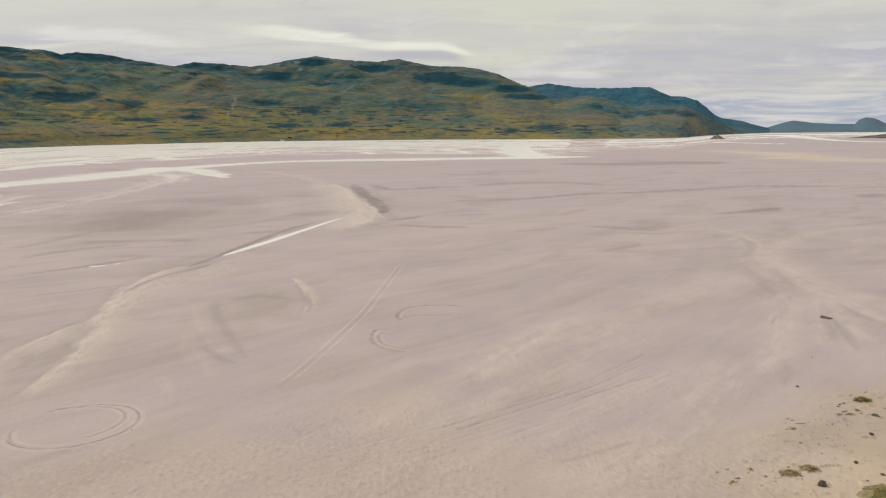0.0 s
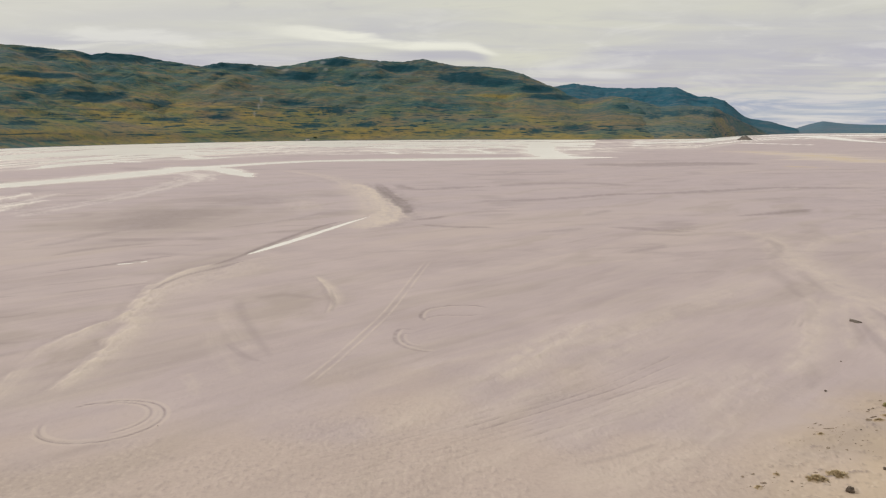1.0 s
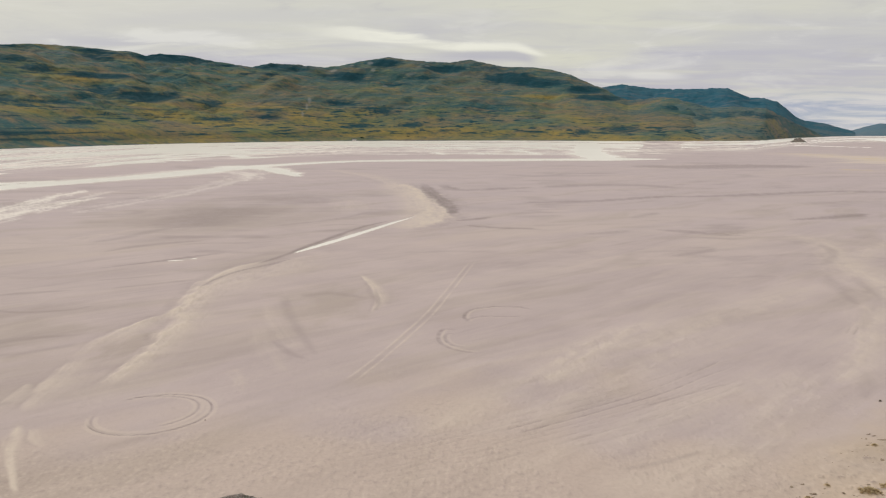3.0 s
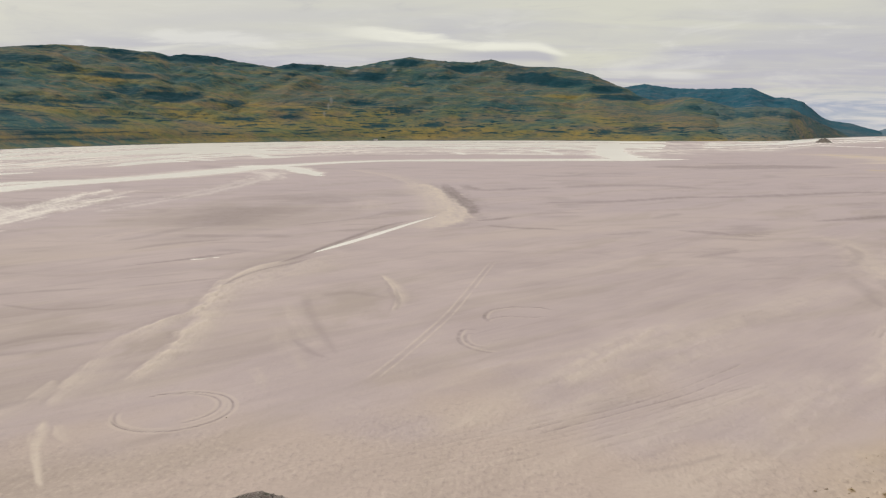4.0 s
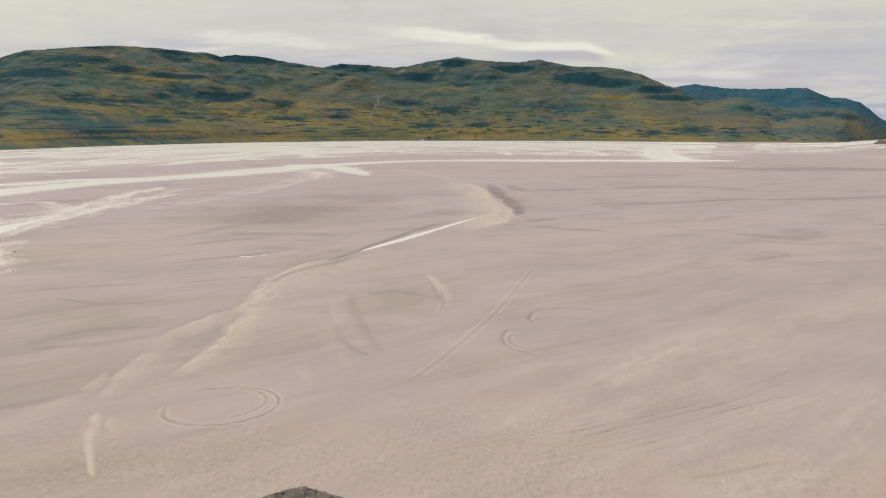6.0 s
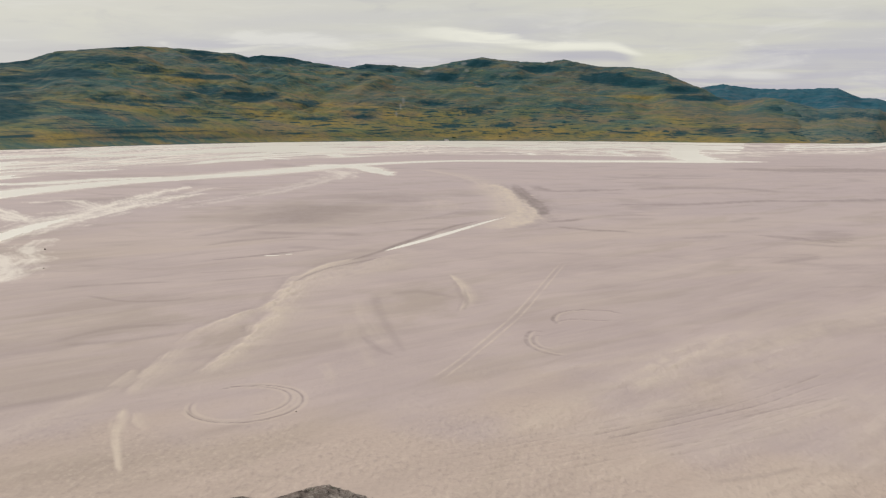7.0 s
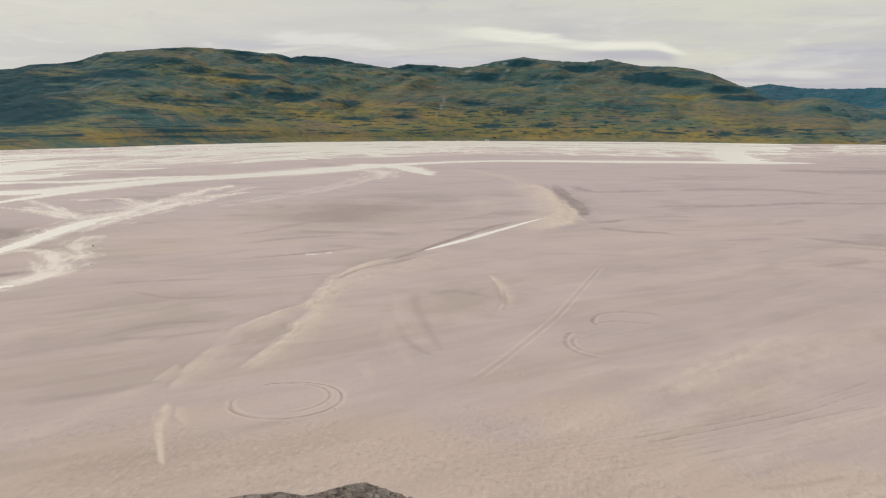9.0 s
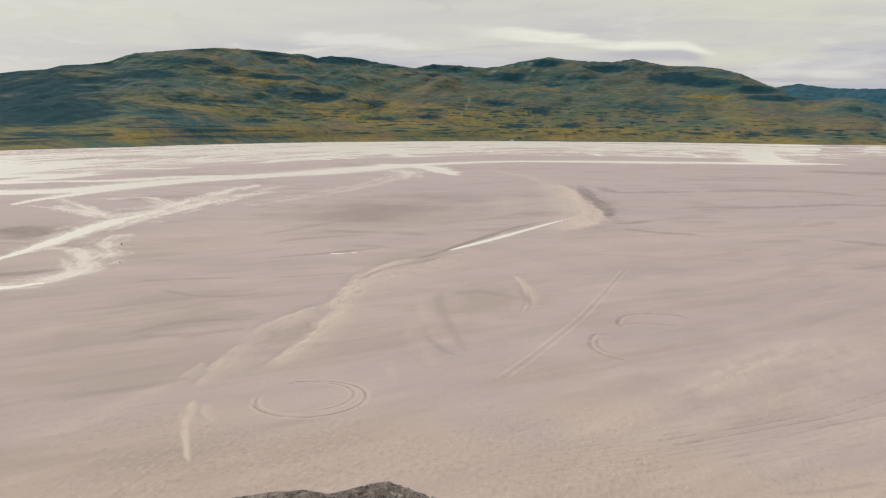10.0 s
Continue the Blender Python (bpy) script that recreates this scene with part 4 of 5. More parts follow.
    ochre = np.maximum(ochre, 0.5 * smooth(np.hypot((X - 240) / 16, (Y - 576) / 14) + 1.2 * fbm_in(far_rows, X / 12, Y / 9, 3, 98), 1.0, 0.2))
    pale = np.maximum(pale, 0.75 * smooth(np.abs(d) / 55 + 1.1 * fbm_in(far_rows, X / 80, Y / 18, 4, 96), 1.0, 0.2) * smooth(s, 0.0, 0.25))
    ochre[R > 4000] = 0
    V = np.stack([X, Y, z], -1)
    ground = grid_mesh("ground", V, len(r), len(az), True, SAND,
                       {"pale": pale, "dark": dark * (1 - carve), "near": np.maximum(0.8 * near_sand, bank), "bank": bank, "ochre": ochre, "silt_sheen": silt_sheen, "far": smooth(R, 170, 320), "olive": olive * (1 - 0.8 * np.clip(pale, 0, 1))})
    tagged(ground, "wide flat plain of mauve-grey river sand with pale drifts", "ground", kind="structure")


build_plain()


def build_water():
    az = np.radians(np.arange(0.0, 360.0, 2.0))
    r = np.array([80.0, 200.0, 500.0, 1000.0, 2000.0, 3000.0, 4900.0])
    AZ, R = np.meshgrid(az, r)
    V = np.stack([-R * np.sin(AZ), R * np.cos(AZ), np.full(R.shape, -0.14)], -1)
    ob = grid_mesh("water", V, len(r), len(az), True, WATER, {})
    tagged(ob, "milky glacial river water braided over the sand", "river", kind="structure")


build_water()


# ---- hills ----
SLOPES = {}


def build_hill(name, label, az0, az1, step, silhouette, foot, ridge, rows, material, seed, rough=1.0, back=500.0, stretch=1.0, patches=(), bare_at=(), gold_at=()):
    """A hillside between a foot line and a skyline, both by bearing, with knolls, gullies and ledges.
    patches: dark scrubby faces, shade put into their colour, each by its bearing, height over the river, half length
    and half height."""
    az = np.arange(az0, az1, step)
    skyline = np.interp(az, sum(silhouette[0::2], []), sum(silhouette[1::2], []))
    f, rg = np.interp(az, *foot), np.interp(az, *ridge)
    wide = int(1.2 / step) * 2 + 1
    bell = np.hanning(wide + 2)[1:-1] / np.hanning(wide + 2).sum()
    f, rg = (np.convolve(np.pad(v, wide // 2, "edge"), bell, "valid") for v in (f, rg))
    rg = np.maximum(rg, f + 60)
    s = np.concatenate([np.linspace(-0.03, 1.0, rows), np.linspace(1.03, 1.0 + 0.6, 12)])
    S, AZ = np.meshgrid(s, np.radians(az), indexing="ij")
    R = f + (rg - f) * S
    R = np.where(S > 1, rg + (S - 1) * back, R)
    X, Y = -R * np.sin(AZ), R * np.cos(AZ)
    base = np.where(S < 0, 0, 0.07 * smooth(S, 0, 0.10) + 0.93 * np.clip((S - 0.05) / 0.95, 0, 1) ** 1.1)
    k = stretch
    big = fbm(X / (520 * k), Y / (520 * k), 3, seed)
    ledge = fbm(X / (210 * k) + 0.5 * big, Y / (210 * k), 3, seed + 3, 0.5)
    crag = fbm(X / (60 * k), Y / (60 * k), 4, seed + 7, 0.55)
    env = smooth(S, 0.04, 0.35)
    top = EYE + rg * np.tan(np.radians(np.maximum(skyline, -1.0)))
    top = np.maximum(top, 2.0)
    steps = 1 - np.abs(ledge) * 2.2
    fold = np.abs(fbm((AZ * R + 260 * S) / (130 * k) + 0.4 * big, S * 1.4 + 0.3 * ledge, 3, seed + 70, 0.5))
    z = top * base + rough * env * top / 230.0 * (34 * big + 8 * steps + 8 * ledge + 4.2 * crag + 12 * fold)
    z = np.where(S > 1, z - (S - 1) * top * 0.7, z)
    z = np.maximum(z, np.where(S <= 0.0, -1.5, 0.6 * smooth(S, 0, 0.05)))
    # fit the crest to the skyline
    elev = np.degrees(np.arctan2(z - EYE, R))
    gap_to = skyline - elev[(S[:, 0] > 0.3)].max(0)
    kern = np.hanning(15)
    kern /= kern.sum()
    gap_to = np.convolve(np.pad(gap_to, 7, "edge"), kern, "valid")
    z = z + np.tan(np.radians(gap_to)) * R * smooth(S, 0.12, 0.8)
    z = np.where(S <= 0, -1.5, z)
    # cover: dark scrubby growth and painted shade on faces and in hollows, bare rock high up
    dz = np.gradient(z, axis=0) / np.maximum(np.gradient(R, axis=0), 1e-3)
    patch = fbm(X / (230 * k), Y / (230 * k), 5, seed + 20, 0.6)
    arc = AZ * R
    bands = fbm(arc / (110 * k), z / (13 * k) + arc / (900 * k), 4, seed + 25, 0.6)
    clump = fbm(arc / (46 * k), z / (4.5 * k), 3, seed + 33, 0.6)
    # the leftward gain puts part of the lens's edge darkening into the colour
    scrub_and_shade = 0.85 * smooth(0.5 * (dz - 0.24) + 0.50 * patch + 0.60 * bands + 0.14 * smooth(S, 0.45, 0.95) + 0.50 * smooth(np.degrees(AZ), 33, 42) * smooth(S, 0.10, 0.28), 0.12, 0.62)
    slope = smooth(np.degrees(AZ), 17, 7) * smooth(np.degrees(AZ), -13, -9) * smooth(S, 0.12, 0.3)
    scrub_and_shade = scrub_and_shade * (1 - 0.55 * slope)
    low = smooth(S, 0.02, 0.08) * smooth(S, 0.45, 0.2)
    scrub_and_shade = np.maximum(scrub_and_shade, 0.95 * low * smooth(clump + 0.30 * bands + 0.35 * patch, 0.14, 0.34))
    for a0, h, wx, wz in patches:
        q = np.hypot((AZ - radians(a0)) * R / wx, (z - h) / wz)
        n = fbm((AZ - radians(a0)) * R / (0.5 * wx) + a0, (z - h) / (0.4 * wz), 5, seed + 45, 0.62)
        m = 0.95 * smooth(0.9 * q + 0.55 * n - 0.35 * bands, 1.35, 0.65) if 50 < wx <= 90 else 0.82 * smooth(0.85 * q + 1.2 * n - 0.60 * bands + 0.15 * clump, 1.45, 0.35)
        scrub_and_shade = np.maximum(scrub_and_shade, m)
        z = z - 0.22 * wz * np.exp(-((AZ - radians(a0)) * R / wx) ** 2 - ((z - h + 0.5 * wz) / wz) ** 2)
    scrub_and_shade = np.maximum(scrub_and_shade, 0.7 * smooth(S, 0.016, 0.006) * smooth(fbm(arc / 160, arc / 900, 3, seed + 60), -0.35, 0.1))
    rock = smooth(0.7 * bands + 0.9 * (S - 0.80) + 0.3 * crag, 0.12, 0.35)
    def spots(places, grow=0.0):
        m = np.zeros(R.shape)
        for a0, h, wx, wz in places:
            q = np.hypot((AZ - radians(a0)) * R / wx, (z - h) / wz)
            m = np.maximum(m, smooth(q + 0.8 * bands + 0.5 * clump, 1.3, 0.5 - grow))
        return m
    bare = 0.22 * spots(bare_at)
    sedge = spots(gold_at, 0.4)
    heather = smooth(fbm(X / (300 * k), Y / (300 * k), 4, seed + 40, 0.55) + 0.25 * (S - 0.5) + 0.22 * slope, -0.05, 0.40)
    V = np.stack([X, Y, z], -1)
    SLOPES[name] = (az, V)
    ob = grid_mesh(name, V, len(s), len(az), False, material, {"scrub_and_shade": scrub_and_shade, "rock": rock, "heather": heather, "height": smooth(S, 0.25, 0.95), "bare": bare, "gold": sedge})
    tagged(ob, label, "hill", kind="structure")
    return ob


# dark faces: scrubby ground, and sides turned from the light, as colour
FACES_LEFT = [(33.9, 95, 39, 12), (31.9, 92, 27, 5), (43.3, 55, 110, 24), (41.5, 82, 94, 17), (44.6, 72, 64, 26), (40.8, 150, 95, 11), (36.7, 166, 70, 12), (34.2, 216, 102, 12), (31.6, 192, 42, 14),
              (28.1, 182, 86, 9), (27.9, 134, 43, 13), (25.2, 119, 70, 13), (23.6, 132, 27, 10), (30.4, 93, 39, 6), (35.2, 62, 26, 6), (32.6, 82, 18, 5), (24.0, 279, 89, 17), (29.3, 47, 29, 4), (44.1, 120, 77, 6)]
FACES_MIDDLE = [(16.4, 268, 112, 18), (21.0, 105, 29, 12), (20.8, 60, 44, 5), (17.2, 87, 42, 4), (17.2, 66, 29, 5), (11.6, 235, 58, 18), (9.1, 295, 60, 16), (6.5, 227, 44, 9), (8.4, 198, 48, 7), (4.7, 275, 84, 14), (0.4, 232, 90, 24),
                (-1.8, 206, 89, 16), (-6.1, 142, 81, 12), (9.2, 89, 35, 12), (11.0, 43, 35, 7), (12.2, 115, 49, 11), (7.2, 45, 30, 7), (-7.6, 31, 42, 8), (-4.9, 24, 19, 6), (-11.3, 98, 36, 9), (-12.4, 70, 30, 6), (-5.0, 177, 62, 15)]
PALE_ROCK = [(12.7, 261, 16, 7), (10.1, 295, 12, 9), (9.9, 262, 9, 7), (9.1, 191, 11, 5), (6.1, 284, 12, 5), (11.4, 285, 9, 5), (14.4, 122, 5, 11), (14.6, 99, 4, 12), (14.9, 76, 4, 8)]
SEDGE = [(15.3, 71, 24, 15), (43.6, 143, 29, 8), (19.6, 48, 94, 13), (36.9, 18, 61, 8), (7.5, 8, 96, 6), (30, 25, 90, 8), (-4, 8, 110, 6)]
build_hill("hillside", "long heath-covered hill ridge with ochre grass, scrubby faces and painted-in shade", -17.2, 75.0, 0.075,
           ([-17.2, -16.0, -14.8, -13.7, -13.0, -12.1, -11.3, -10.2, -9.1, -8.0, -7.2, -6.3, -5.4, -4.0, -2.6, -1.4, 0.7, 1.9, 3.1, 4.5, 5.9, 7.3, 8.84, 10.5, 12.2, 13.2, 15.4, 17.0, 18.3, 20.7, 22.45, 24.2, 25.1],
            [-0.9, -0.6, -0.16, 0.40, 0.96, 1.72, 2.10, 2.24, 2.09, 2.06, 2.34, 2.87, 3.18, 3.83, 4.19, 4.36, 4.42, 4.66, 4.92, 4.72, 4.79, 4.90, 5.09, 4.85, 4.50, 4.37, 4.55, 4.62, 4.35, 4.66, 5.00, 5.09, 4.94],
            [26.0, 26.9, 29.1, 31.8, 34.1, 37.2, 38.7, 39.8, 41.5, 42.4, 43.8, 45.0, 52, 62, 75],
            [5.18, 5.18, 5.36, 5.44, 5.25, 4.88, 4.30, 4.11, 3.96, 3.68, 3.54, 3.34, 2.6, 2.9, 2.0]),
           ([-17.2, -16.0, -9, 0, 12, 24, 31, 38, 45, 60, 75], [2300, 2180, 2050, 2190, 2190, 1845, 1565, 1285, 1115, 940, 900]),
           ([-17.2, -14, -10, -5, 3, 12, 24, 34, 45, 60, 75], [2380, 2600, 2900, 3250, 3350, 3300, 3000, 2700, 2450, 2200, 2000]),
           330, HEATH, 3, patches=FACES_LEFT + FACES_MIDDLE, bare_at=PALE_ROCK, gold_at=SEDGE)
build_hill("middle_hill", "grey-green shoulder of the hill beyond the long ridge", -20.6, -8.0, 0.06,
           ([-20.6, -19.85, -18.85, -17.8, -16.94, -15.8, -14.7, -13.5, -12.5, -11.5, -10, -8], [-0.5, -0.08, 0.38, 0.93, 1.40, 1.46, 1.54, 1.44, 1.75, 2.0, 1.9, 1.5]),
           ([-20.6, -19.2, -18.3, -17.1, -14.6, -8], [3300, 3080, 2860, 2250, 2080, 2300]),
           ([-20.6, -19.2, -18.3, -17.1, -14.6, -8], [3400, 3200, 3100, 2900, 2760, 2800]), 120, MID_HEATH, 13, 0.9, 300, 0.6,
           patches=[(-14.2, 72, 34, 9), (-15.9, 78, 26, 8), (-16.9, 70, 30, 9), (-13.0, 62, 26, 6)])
build_hill("far_hill", "dark blue-green hill further down the valley, tinted with haze", -22.3, 2.0, 0.08,
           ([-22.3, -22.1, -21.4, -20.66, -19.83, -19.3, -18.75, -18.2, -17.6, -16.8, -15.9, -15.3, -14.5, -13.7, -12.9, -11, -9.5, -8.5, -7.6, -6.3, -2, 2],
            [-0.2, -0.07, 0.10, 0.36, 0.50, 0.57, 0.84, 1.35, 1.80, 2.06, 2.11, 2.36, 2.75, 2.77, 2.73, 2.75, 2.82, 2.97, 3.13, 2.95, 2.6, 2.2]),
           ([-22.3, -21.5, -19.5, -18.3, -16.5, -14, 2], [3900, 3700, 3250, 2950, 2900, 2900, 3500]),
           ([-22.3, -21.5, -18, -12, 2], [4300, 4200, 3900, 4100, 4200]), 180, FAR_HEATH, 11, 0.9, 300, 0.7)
build_hill("distant_hill", "low blue hills at the valley's end, tinted with haze", -60.0, -16.0, 0.10,
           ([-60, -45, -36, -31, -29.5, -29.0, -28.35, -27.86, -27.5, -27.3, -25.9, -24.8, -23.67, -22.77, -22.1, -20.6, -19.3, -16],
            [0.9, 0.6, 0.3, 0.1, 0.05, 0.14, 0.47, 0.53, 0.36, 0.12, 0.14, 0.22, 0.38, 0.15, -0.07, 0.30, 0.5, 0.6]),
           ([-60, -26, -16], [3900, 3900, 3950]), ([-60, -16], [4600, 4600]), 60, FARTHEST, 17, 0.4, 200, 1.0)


def mound(name, label, x, y, wx, wy, h, material, seed, turn=0.0):
    """A low rocky rise standing on the plain."""
    t = np.linspace(0, 1, 26)
    a = np.radians(np.arange(0, 360, 5.0))
    A, T = np.meshgrid(a, t)
    lim = 1 + 0.25 * fbm(np.cos(A) * 1.5 + seed, np.sin(A) * 1.5, 3, seed)
    px, py = wx * T * lim * np.cos(A), wy * T * lim * np.sin(A)
    z = h * (1 - T ** 1.6) * (1 + 0.5 * fbm(px / (wx * 0.35), py / (wy * 0.35), 4, seed + 2)) - 0.4 * T
    sc = smooth(fbm(px / (wx * 0.3), py / (wy * 0.3), 4, seed + 5), 0.0, 0.3)
    ob = grid_mesh(name, np.stack([px, py, z], -1), len(t), len(a), True, material, {"scrub_and_shade": sc, "rock": 0.6 + 0 * sc, "heather": 0.5 + 0 * sc})
    ob.matrix_world = pose(x, y, 0, 0, 0, turn)
    return tagged(ob, label, "mound", kind="structure")


mound("rocky_mound", "small bare rock mound standing in the river flats", 637, 1848, 17, 24, 8.5, BARREN, 23)
mound("low_spit", "low brown spit of land reaching into the flats", 1030, 1790, 115, 60, 9, BARREN, 29, -28)


# ---- the rocky rise under the camera ----
def build_knoll():
    az = np.radians(np.arange(0, 360, 0.5))
    r = np.concatenate([np.linspace(0.0, 12, 90), np.linspace(12.5, 44, 50)])
    AZ, R = np.meshgrid(az, r)
    X, Y = -R * np.sin(AZ), R * np.cos(AZ)
    deg = np.degrees(AZ)
    deg = np.where(deg > 180, deg - 360, deg)
    ahead = smooth(np.abs(deg - 20), 110, 70)
    slope = 0.60 + 0.12 * smooth(np.abs(deg - 24), 14, 26)
    z = np.minimum(EYE - 1.6 - 0.05 * R, EYE - 0.45 - slope * R) * ahead + (EYE - 1.9 - 0.28 * R) * (1 - ahead)
    z = z + 0.25 * fbm(X / 3, Y / 3, 5, 5, 0.6) * smooth(R, 1, 4) * np.where(ahead > 0.5, 0.5, 1.0)
    z = np.where(ahead > 0.5, np.minimum(z, EYE - 0.52 * R - 0.2), z)
    z = np.where(R > 40, np.minimum(z, 2.0 - (R - 40)), z)
    ob = grid_mesh("knoll", np.stack([X, Y, z], -1), len(r), len(az), True, CRAG, {})
    tagged(ob, "steep lichen-covered rock knoll over the river plain", "rock", kind="structure")


build_knoll()


def hull_stone(bm, rnd, size, at=(0, 0, 0), turn=0.0, points=16):
    """Adds one angular stone, broken flat on its faces, to a bmesh."""
    vs = []
    m = pose(*at, 0, 0, turn)
    for _ in range(points):
        v = Vector((rnd.gauss(0, 1), rnd.gauss(0, 1), rnd.gauss(0, 1))).normalized() * rnd.uniform(0.82, 1.1)
        v.z = max(v.z, -0.45)
        vs.append(bm.verts.new(m @ Vector((v.x * size[0], v.y * size[1], v.z * size[2]))))
    out = bmesh.ops.convex_hull(bm, input=vs)
    bmesh.ops.delete(bm, geom=list({v for v in out["geom_interior"] if isinstance(v, bmesh.types.BMVert)}), context="VERTS")


def stone_mesh(size, seed, material, name="boulder", points=22):
    bm = bmesh.new()
    hull_stone(bm, random.Random(seed * 7 + 1), size, points=points)
    if points > 18:
        bmesh.ops.bevel(bm, geom=bm.edges[:], offset=0.07 * min(size), segments=2, affect="EDGES", profile=0.6)
    return part(name, bm, material)


# rock crest close under the lens
def crest_rock():
    az = np.arange(12.0, 40.0, 0.10)
    r = np.linspace(4.6, 10.8, 130)
    AZ, R = np.meshgrid(np.radians(az), r)
    deg = np.degrees(AZ)
    X, Y = -R * np.sin(AZ), R * np.cos(AZ)
    crest = np.interp(deg, [12, 14.5, 16.7, 18.8, 20.4, 21.9, 23.5, 24.9, 26.5, 29, 32, 35, 40], [-31, -28, -25.95, -25.25, -24.85, -25.05, -25.4, -25.55, -25.2, -25.15, -25.25, -26.5, -31])
    r0 = 8.0 + 0.5 * np.sin(deg * 0.4)
    lump, fine = fbm(X / 0.8, Y / 0.8, 4, 3, 0.55), fbm(X / 0.16, Y / 0.16, 4, 8, 0.6)
    top = EYE + r0 * np.tan(np.radians(crest))
    q = R - r0
    z = top - np.where(q > 0, 0.55 * np.abs(q) ** 1.5, 0.24 * np.maximum(-q, 0) ** 1.15)
    crack = np.abs(fbm(X / 0.35, Y / 0.5, 3, 13, 0.55))
    z = z + 0.10 * (lump - 0.45) + 0.07 * fine - 0.03 * smooth(crack, 0.05, 0.0) + 0.022 * fbm(X / 0.05, Y / 0.05, 2, 15)
    z = np.minimum(z, EYE + R * np.tan(np.radians(crest)) + 0.02 * fine)
    edge = smooth(deg, 12, 15) * smooth(deg, 40, 36) * smooth(R, 4.6, 5.4) * smooth(R, 10.8, 10.0)
    z = z - 1.6 * (1 - edge)
    ob = grid_mesh("rock_outcrop", np.stack([X, Y, z], -1), len(r), len(az), False, CRAG, {})
    tagged(ob, "humped grey-brown rock outcrop with lichen and moss", "rock")


crest_rock()


# ---- loose stones and plants on the near sand ----
STONES = [(29.7, 58.7, 0.44, 0.33, 0.34), (39.0, 68.9, 0.30, 0.24, 0.24), (34.5, 62.9, 0.20, 0.18, 0.17), (41.9, 73.5, 0.5, 0.34, 0.24),
          (38.4, 82.7, 0.20, 0.16, 0.14), (45.1, 93.7, 0.10, 0.10, 0.08), (33.6, 59.4, 0.16, 0.16, 0.10), (35.5, 60.6, 0.22, 0.16, 0.10),
          (-128.5, 161.4, 0.26, 0.2, 0.2), (-111.2, 139.0, 0.22, 0.2, 0.15), (-29.7, 71.8, 0.09, 0.08, 0.06)]
for i, (x, y, p, q, h) in enumerate(STONES):
    ob = stone_mesh((p, q, h), 11 + i, BOULDER)
    ob.matrix_world = pose(x, y, 0.38 * h, 0, 0, 47 * i)
    tagged(ob, "dark weathered boulder half sunk in pale sand", "boulder", "boulders on the sand")

# small stones strewn along the foot of the sandy bank
scatter = random.Random(5)
pebbles = [stone_mesh((1.0, 0.8, 0.55), 40 + k, BOULDER, "pebble", 14) for k in range(4)]
for k, ob in enumerate(pebbles):
    ob.matrix_world = pose(30.5 + 2.1 * k, 61.5 + 3.4 * k, 0.02, 0, 0, 70 * k) @ Matrix.Diagonal((0.11, 0.11, 0.11, 1))
    tagged(ob, "small dark stone lying on pale sand", "stone", "stones strewn on the sand")
for k in range(18):
    t = scatter.random()
    x, y = 20.5 + 27 * t + scatter.gauss(0, 2.0), 57.0 + 24 * t + scatter.gauss(0, 2.6) - 3.2 * scatter.random()
    if math.hypot(x, y) < 58:
        continue
    size = 0.04 + 0.10 * scatter.random() ** 4
    ob = pebbles[k % 4].copy()
    scene.collection.objects.link(ob)
    ob.matrix_world = pose(x, y, 0.25 * size, 0, 0, scatter.uniform(0, 360)) @ Matrix.Diagonal((size * scatter.uniform(1, 1.8), size, size, 1))


def sand_clods():
    """Crusts of dark soil broken out along the foot of the sandy bank."""
    rnd = random.Random(31)
    bm = bmesh.new()
    clusters = [(32.7, 70.5, 1.2), (31.2, 68.3, 1.4), (38.9, 74.1, 1.6), (41.6, 74.3, 1.2), (36.6, 72.8, 1.4), (23.0, 59.3, 1.2), (25.5, 61.5, 1.4), (34.2, 66.8, 1.6), (28.6, 61.2, 1.0), (36.2, 69.6, 1.4), (27.0, 60.2, 1.6), (33.5, 72.4, 1.3), (40.2, 76.6, 1.2), (43.5, 79.5, 1.6), (46.5, 81.5, 1.5)]
    for cx, cy, spread in clusters:
        for _ in range(9):
            x, y = cx + rnd.gauss(0, spread), cy + rnd.gauss(0, spread * 0.55)
            if math.hypot(x, y) < 57:
                continue
            q = 0.04 + 0.20 * rnd.random() ** 2.6
            hull_stone(bm, rnd, (q * rnd.uniform(1.2, 3.0), q * rnd.uniform(0.7, 1.2), q * rnd.uniform(0.22, 0.42)), (x, y, 0.0), rnd.uniform(5, 50), 9)
    tagged(part("soil_clods", bm, CLOD), "crusted brown clods of soil strewn over pale sand", "clods", kind="stuff")


sand_clods()


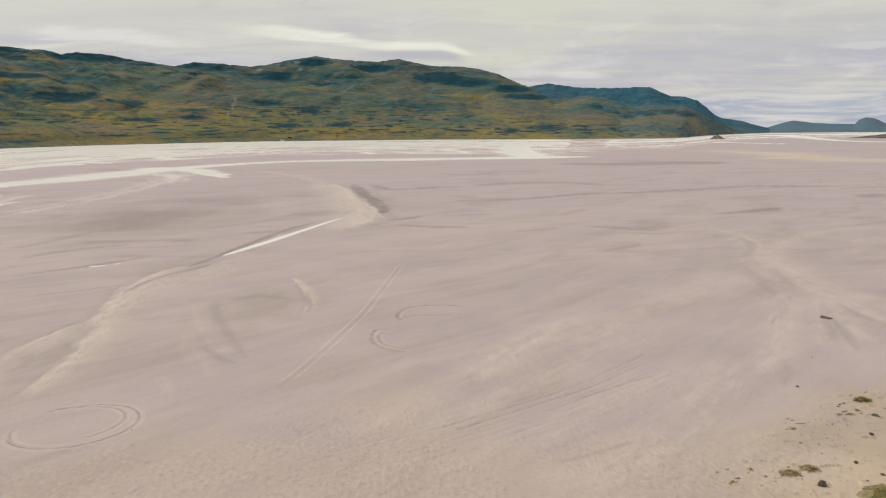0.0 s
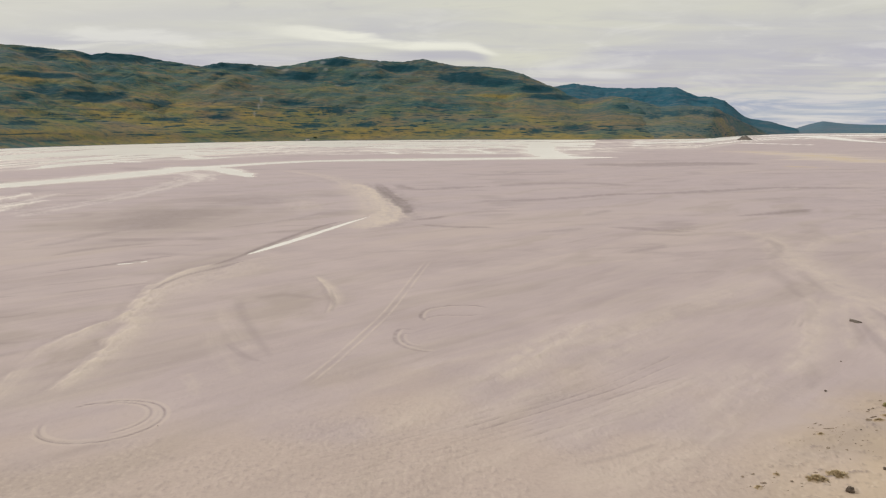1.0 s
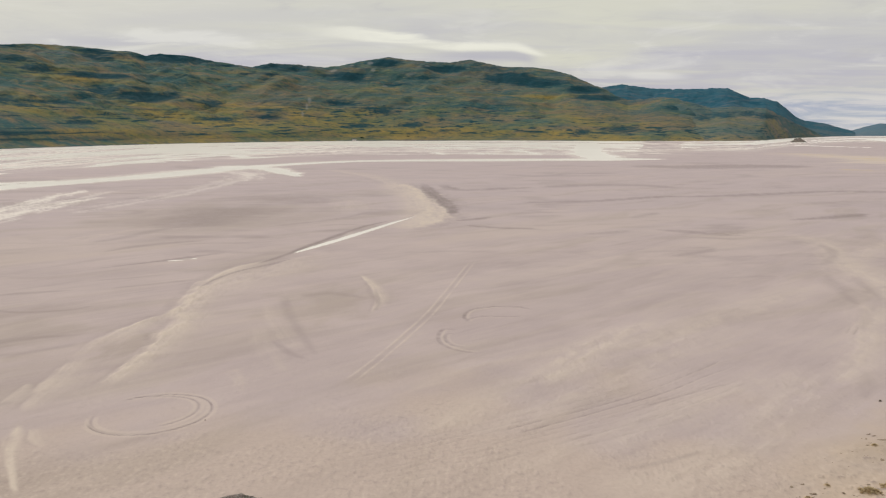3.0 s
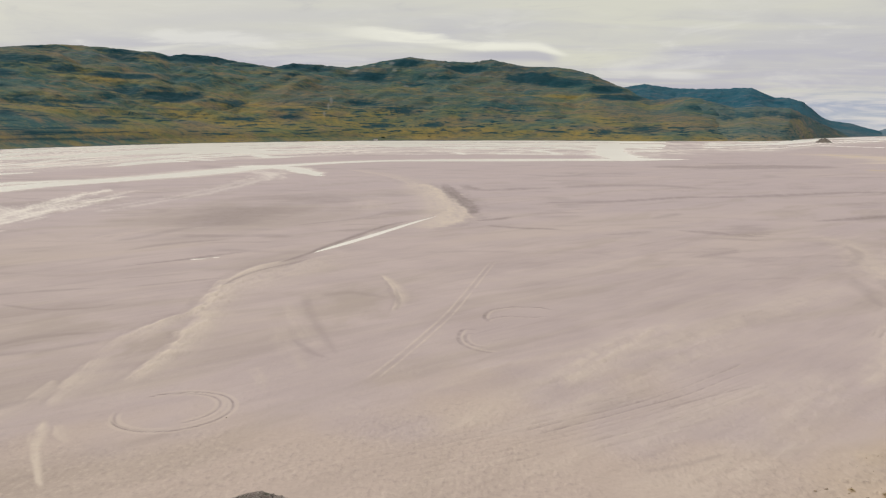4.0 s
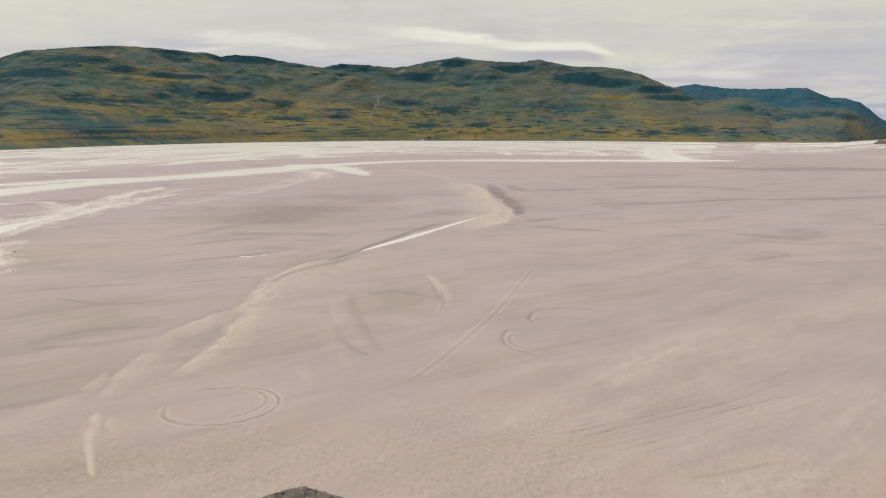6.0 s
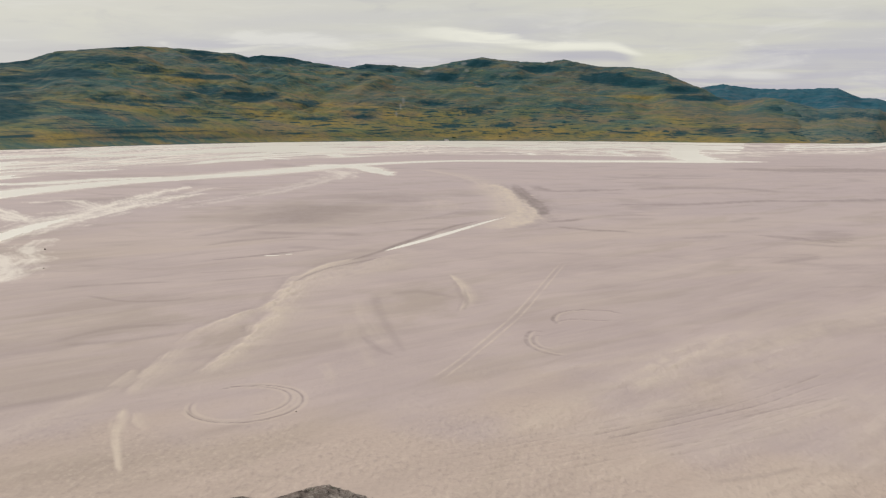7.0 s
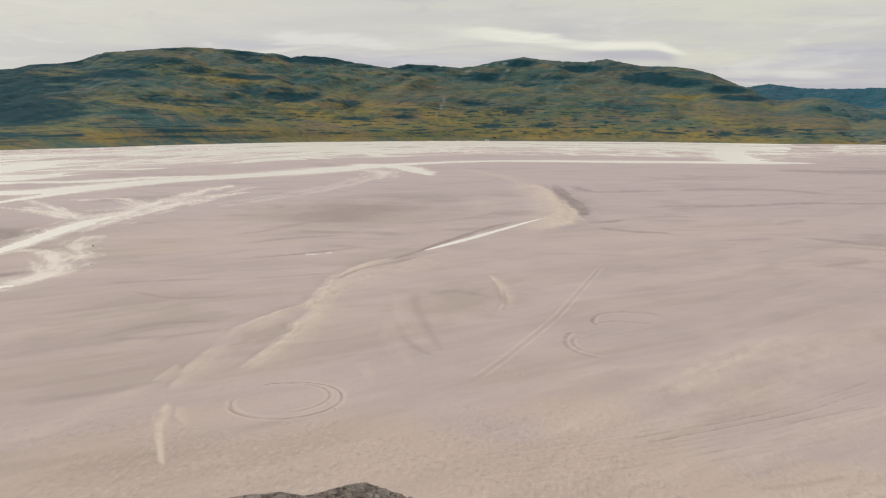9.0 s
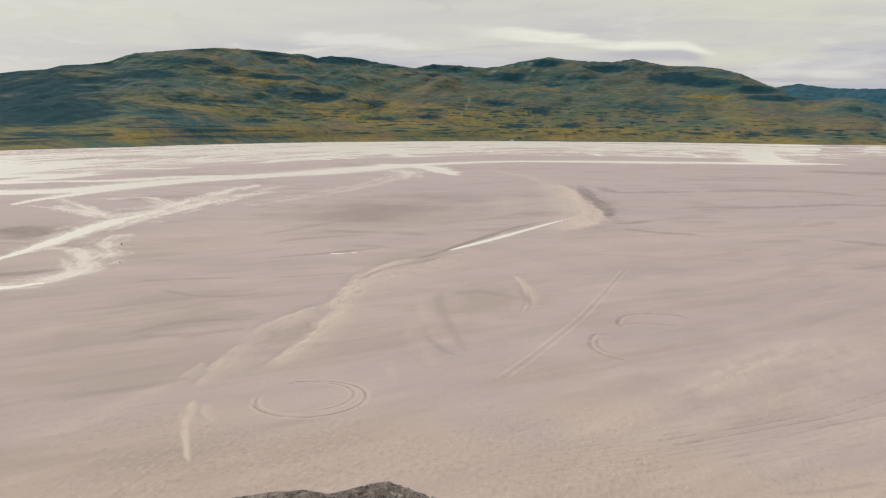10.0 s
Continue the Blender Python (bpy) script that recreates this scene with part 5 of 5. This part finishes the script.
def grass_tuft(x, y, wide, deep, height, material, seed, label, turf=SAND, lift=0.12, name="grass_tuft"):
    """A tuft on the low hump of sand that it holds together."""
    rnd = random.Random(seed)
    base = new(name)
    t, ang = np.linspace(0, 1, 14), np.radians(np.arange(0, 360, 10.0))
    A, T = np.meshgrid(ang, t)
    lim = 1 + 0.3 * fbm(np.cos(A) * 1.2 + seed, np.sin(A) * 1.2, 3, seed)
    px, py = wide * 1.1 * T * lim * np.cos(A), deep * 1.1 * T * lim * np.sin(A)
    hz = lift * (1 - T ** 2) * (1 + 0.8 * fbm(px / 0.4 + seed, py / 0.4, 3, seed)) - 0.04
    hump = grid_mesh("hump", np.stack([px, py, hz], -1), len(t), len(ang), True, turf, {"near": 1 + 0 * hz, "bank": 1 + 0 * hz})
    hump.parent = base
    bm = bmesh.new()
    for _ in range(int(1100 * wide * deep) + 80):
        a, q = rnd.uniform(0, 6.283), math.sqrt(rnd.random())
        lump = 0.75 + 0.35 * math.sin(3 * a + seed) * math.sin(5 * a + 2 * seed)
        px, py = q * wide * lump * math.cos(a), q * deep * lump * math.sin(a)
        h = height * rnd.uniform(0.4, 1.0) * (1.1 - 0.6 * q)
        z0 = lift * (1 - q * q) - 0.05
        la, ln = rnd.uniform(0, 6.283), rnd.uniform(0.2, 0.8) * height
        w = 0.03
        dx, dy = math.cos(la), math.sin(la)
        b0 = bm.verts.new((px - dy * w, py + dx * w, z0))
        b1 = bm.verts.new((px + dy * w, py - dx * w, z0))
        m0 = bm.verts.new((px + dx * ln * 0.4 - dy * w * 0.8, py + dy * ln * 0.4 + dx * w * 0.8, z0 + h * 0.7))
        m1 = bm.verts.new((px + dx * ln * 0.4 + dy * w * 0.8, py + dy * ln * 0.4 - dx * w * 0.8, z0 + h * 0.7))
        tip = bm.verts.new((px + dx * ln, py + dy * ln, z0 + h))
        bm.faces.new((b0, b1, m1, m0))
        bm.faces.new((m0, m1, tip))
    tagged(part("blades", bm, material, base), kind="stuff")
    base.matrix_world = pose(x, y, 0.0, 0, 0, seed * 31)
    return tagged(base, label, "grass", "tufts on the sand")


GREEN, STRAW = "yellow-green grass tuft on pale sand", "dry straw-coloured grass tuft on pale sand"
for i, (x, y, p, q, h, dead) in enumerate([(43.1, 78.2, 0.95, 0.9, 0.42, 0), (30.1, 61.8, 0.9, 0.8, 0.36, 1), (28.1, 61.0, 0.9, 0.8, 0.34, 1), (39.7, 74.2, 0.7, 0.4, 0.15, 1),
                                            (32.6, 70.6, 0.45, 0.35, 0.12, 1), (22.9, 59.4, 0.5, 0.35, 0.12, 1), (25.2, 61.8, 0.4, 0.3, 0.12, 1), (41.0, 75.3, 0.6, 0.4, 0.15, 1)]):
    grass_tuft(x, y, p, q, h, DEAD_TUFT if dead else TUFT, 3 + i, STRAW if dead else GREEN)
grass_tuft(33.4, 56.9, 2.3, 1.5, 0.26, TUFT, 19, "mossy green hummock at the edge of the sand", MOSS, 0.32, "grass_hummock")


# ---- dark timber lying on the plain ----
def timber(x, y, turn):
    base = new("driftwood")
    for k, (dy, dz, ln, rr) in enumerate([(0.0, 0.22, 1.45, 0.24), (0.36, 0.17, 1.75, 0.17), (-0.3, 0.12, 1.0, 0.12)]):
        bm = bmesh.new()
        bmesh.ops.create_cone(bm, cap_ends=True, segments=14, radius1=rr, radius2=rr * 0.75, depth=ln)
        bmesh.ops.subdivide_edges(bm, edges=[e for e in bm.edges if abs(e.verts[0].co.z - e.verts[1].co.z) > 0.5], cuts=6)
        for v in bm.verts:
            v.co += Vector((1, 1, 0)) * 0.12 * rr * noise.noise(v.co * 3)
        bmesh.ops.rotate(bm, verts=bm.verts, matrix=Matrix.Rotation(math.pi / 2, 3, "Y"))
        bmesh.ops.translate(bm, verts=bm.verts, vec=(0.15 * k, dy, dz))
        part("log", bm, WOOD, base)
    base.matrix_world = pose(x, y, -0.04, 0, 4, turn) @ Matrix.Diagonal((0.88, 0.88, 0.88, 1))
    tagged(base, "dark weathered driftwood logs lying on the sand", "driftwood")


timber(56.2, 113.6, -48)


# ---- the hut on the far shore ----
def hut(x, y, turn):
    base = new("cabin")
    bm = bmesh.new()
    bmesh.ops.create_cube(bm, size=1.0)
    for v in bm.verts:
        v.co = Vector((v.co.x * 11, v.co.y * 6, (v.co.z + 0.5) * 3.2))
    part("wall", bm, WHITE_PAINT, base)
    bm = bmesh.new()
    pts = [(-5.9, -3.5, 3.1), (5.9, -3.5, 3.1), (5.9, 0, 5.2), (-5.9, 0, 5.2), (5.9, 3.5, 3.1), (-5.9, 3.5, 3.1)]
    vs = [bm.verts.new(p) for p in pts]
    for fc in ((0, 1, 2, 3), (3, 2, 4, 5), (1, 4, 2), (0, 3, 5), (0, 5, 4, 1)):
        bm.faces.new([vs[i] for i in fc])
    part("roof", bm, ROOFING, base)
    for wx in (-3, 0, 3):
        bm = bmesh.new()
        bmesh.ops.create_cube(bm, size=1.0)
        for v in bm.verts:
            v.co = Vector((wx + v.co.x * 1.2, -3.0 + v.co.y * 0.1, 1.7 + v.co.z * 1.2))
        part("window", bm, ROOFING, base)
    base.matrix_world = pose(x, y, 0.6, 0, 0, turn)
    tagged(base, "small white cabin on the far river shore", "cabin")


hut(-430, 2150, 12)


def shrub(bearing, height, size, seed):
    """A dark willow thicket at the foot of the slope: short stems and a ragged crown of leaf clumps."""
    az, V = SLOPES["hillside"]
    col = V[:, int(np.argmin(np.abs(az - bearing)))]
    spot = col[int(np.argmax(col[:, 2] >= height))]
    rnd = random.Random(seed)
    base = new("willow_shrub")
    for k in range(5):
        bm = bmesh.new()
        bmesh.ops.create_cone(bm, cap_ends=True, segments=6, radius1=0.12, radius2=0.05, depth=size * 0.6,
                              matrix=pose(rnd.uniform(-1, 1) * size * 0.5, rnd.uniform(-1, 1) * size * 0.3, size * 0.2, rnd.uniform(-25, 25), rnd.uniform(-25, 25)))
        part("stem", bm, WOOD, base)
    bm = bmesh.new()
    for k in range(260):
        a, e, q = rnd.uniform(0, 6.283), rnd.uniform(-0.2, 1.0), rnd.random() ** 0.4
        c = Vector((math.cos(a) * q * size, math.sin(a) * q * size * 0.6, size * (0.35 + 0.38 * e * q)))
        bmesh.ops.create_icosphere(bm, subdivisions=1, radius=size * rnd.uniform(0.06, 0.14), matrix=Matrix.Translation(c))
    for v in bm.verts:
        v.co += 0.12 * size * 0.4 * noise.noise_vector(v.co * 2.5)
    part("crown", bm, SHRUB, base)
    base.matrix_world = pose(float(spot[0]), float(spot[1]), float(spot[2]) - 0.3, 0, 0, rnd.uniform(0, 360))
    tagged(base, "dark green willow thicket at the foot of the hill", "shrub", "thickets along the shore")


for i, (bearing, height, size) in enumerate([(10.8, 7, 5.0), (7.5, 10, 3.6)]):
    shrub(bearing, height, size, 60 + i)
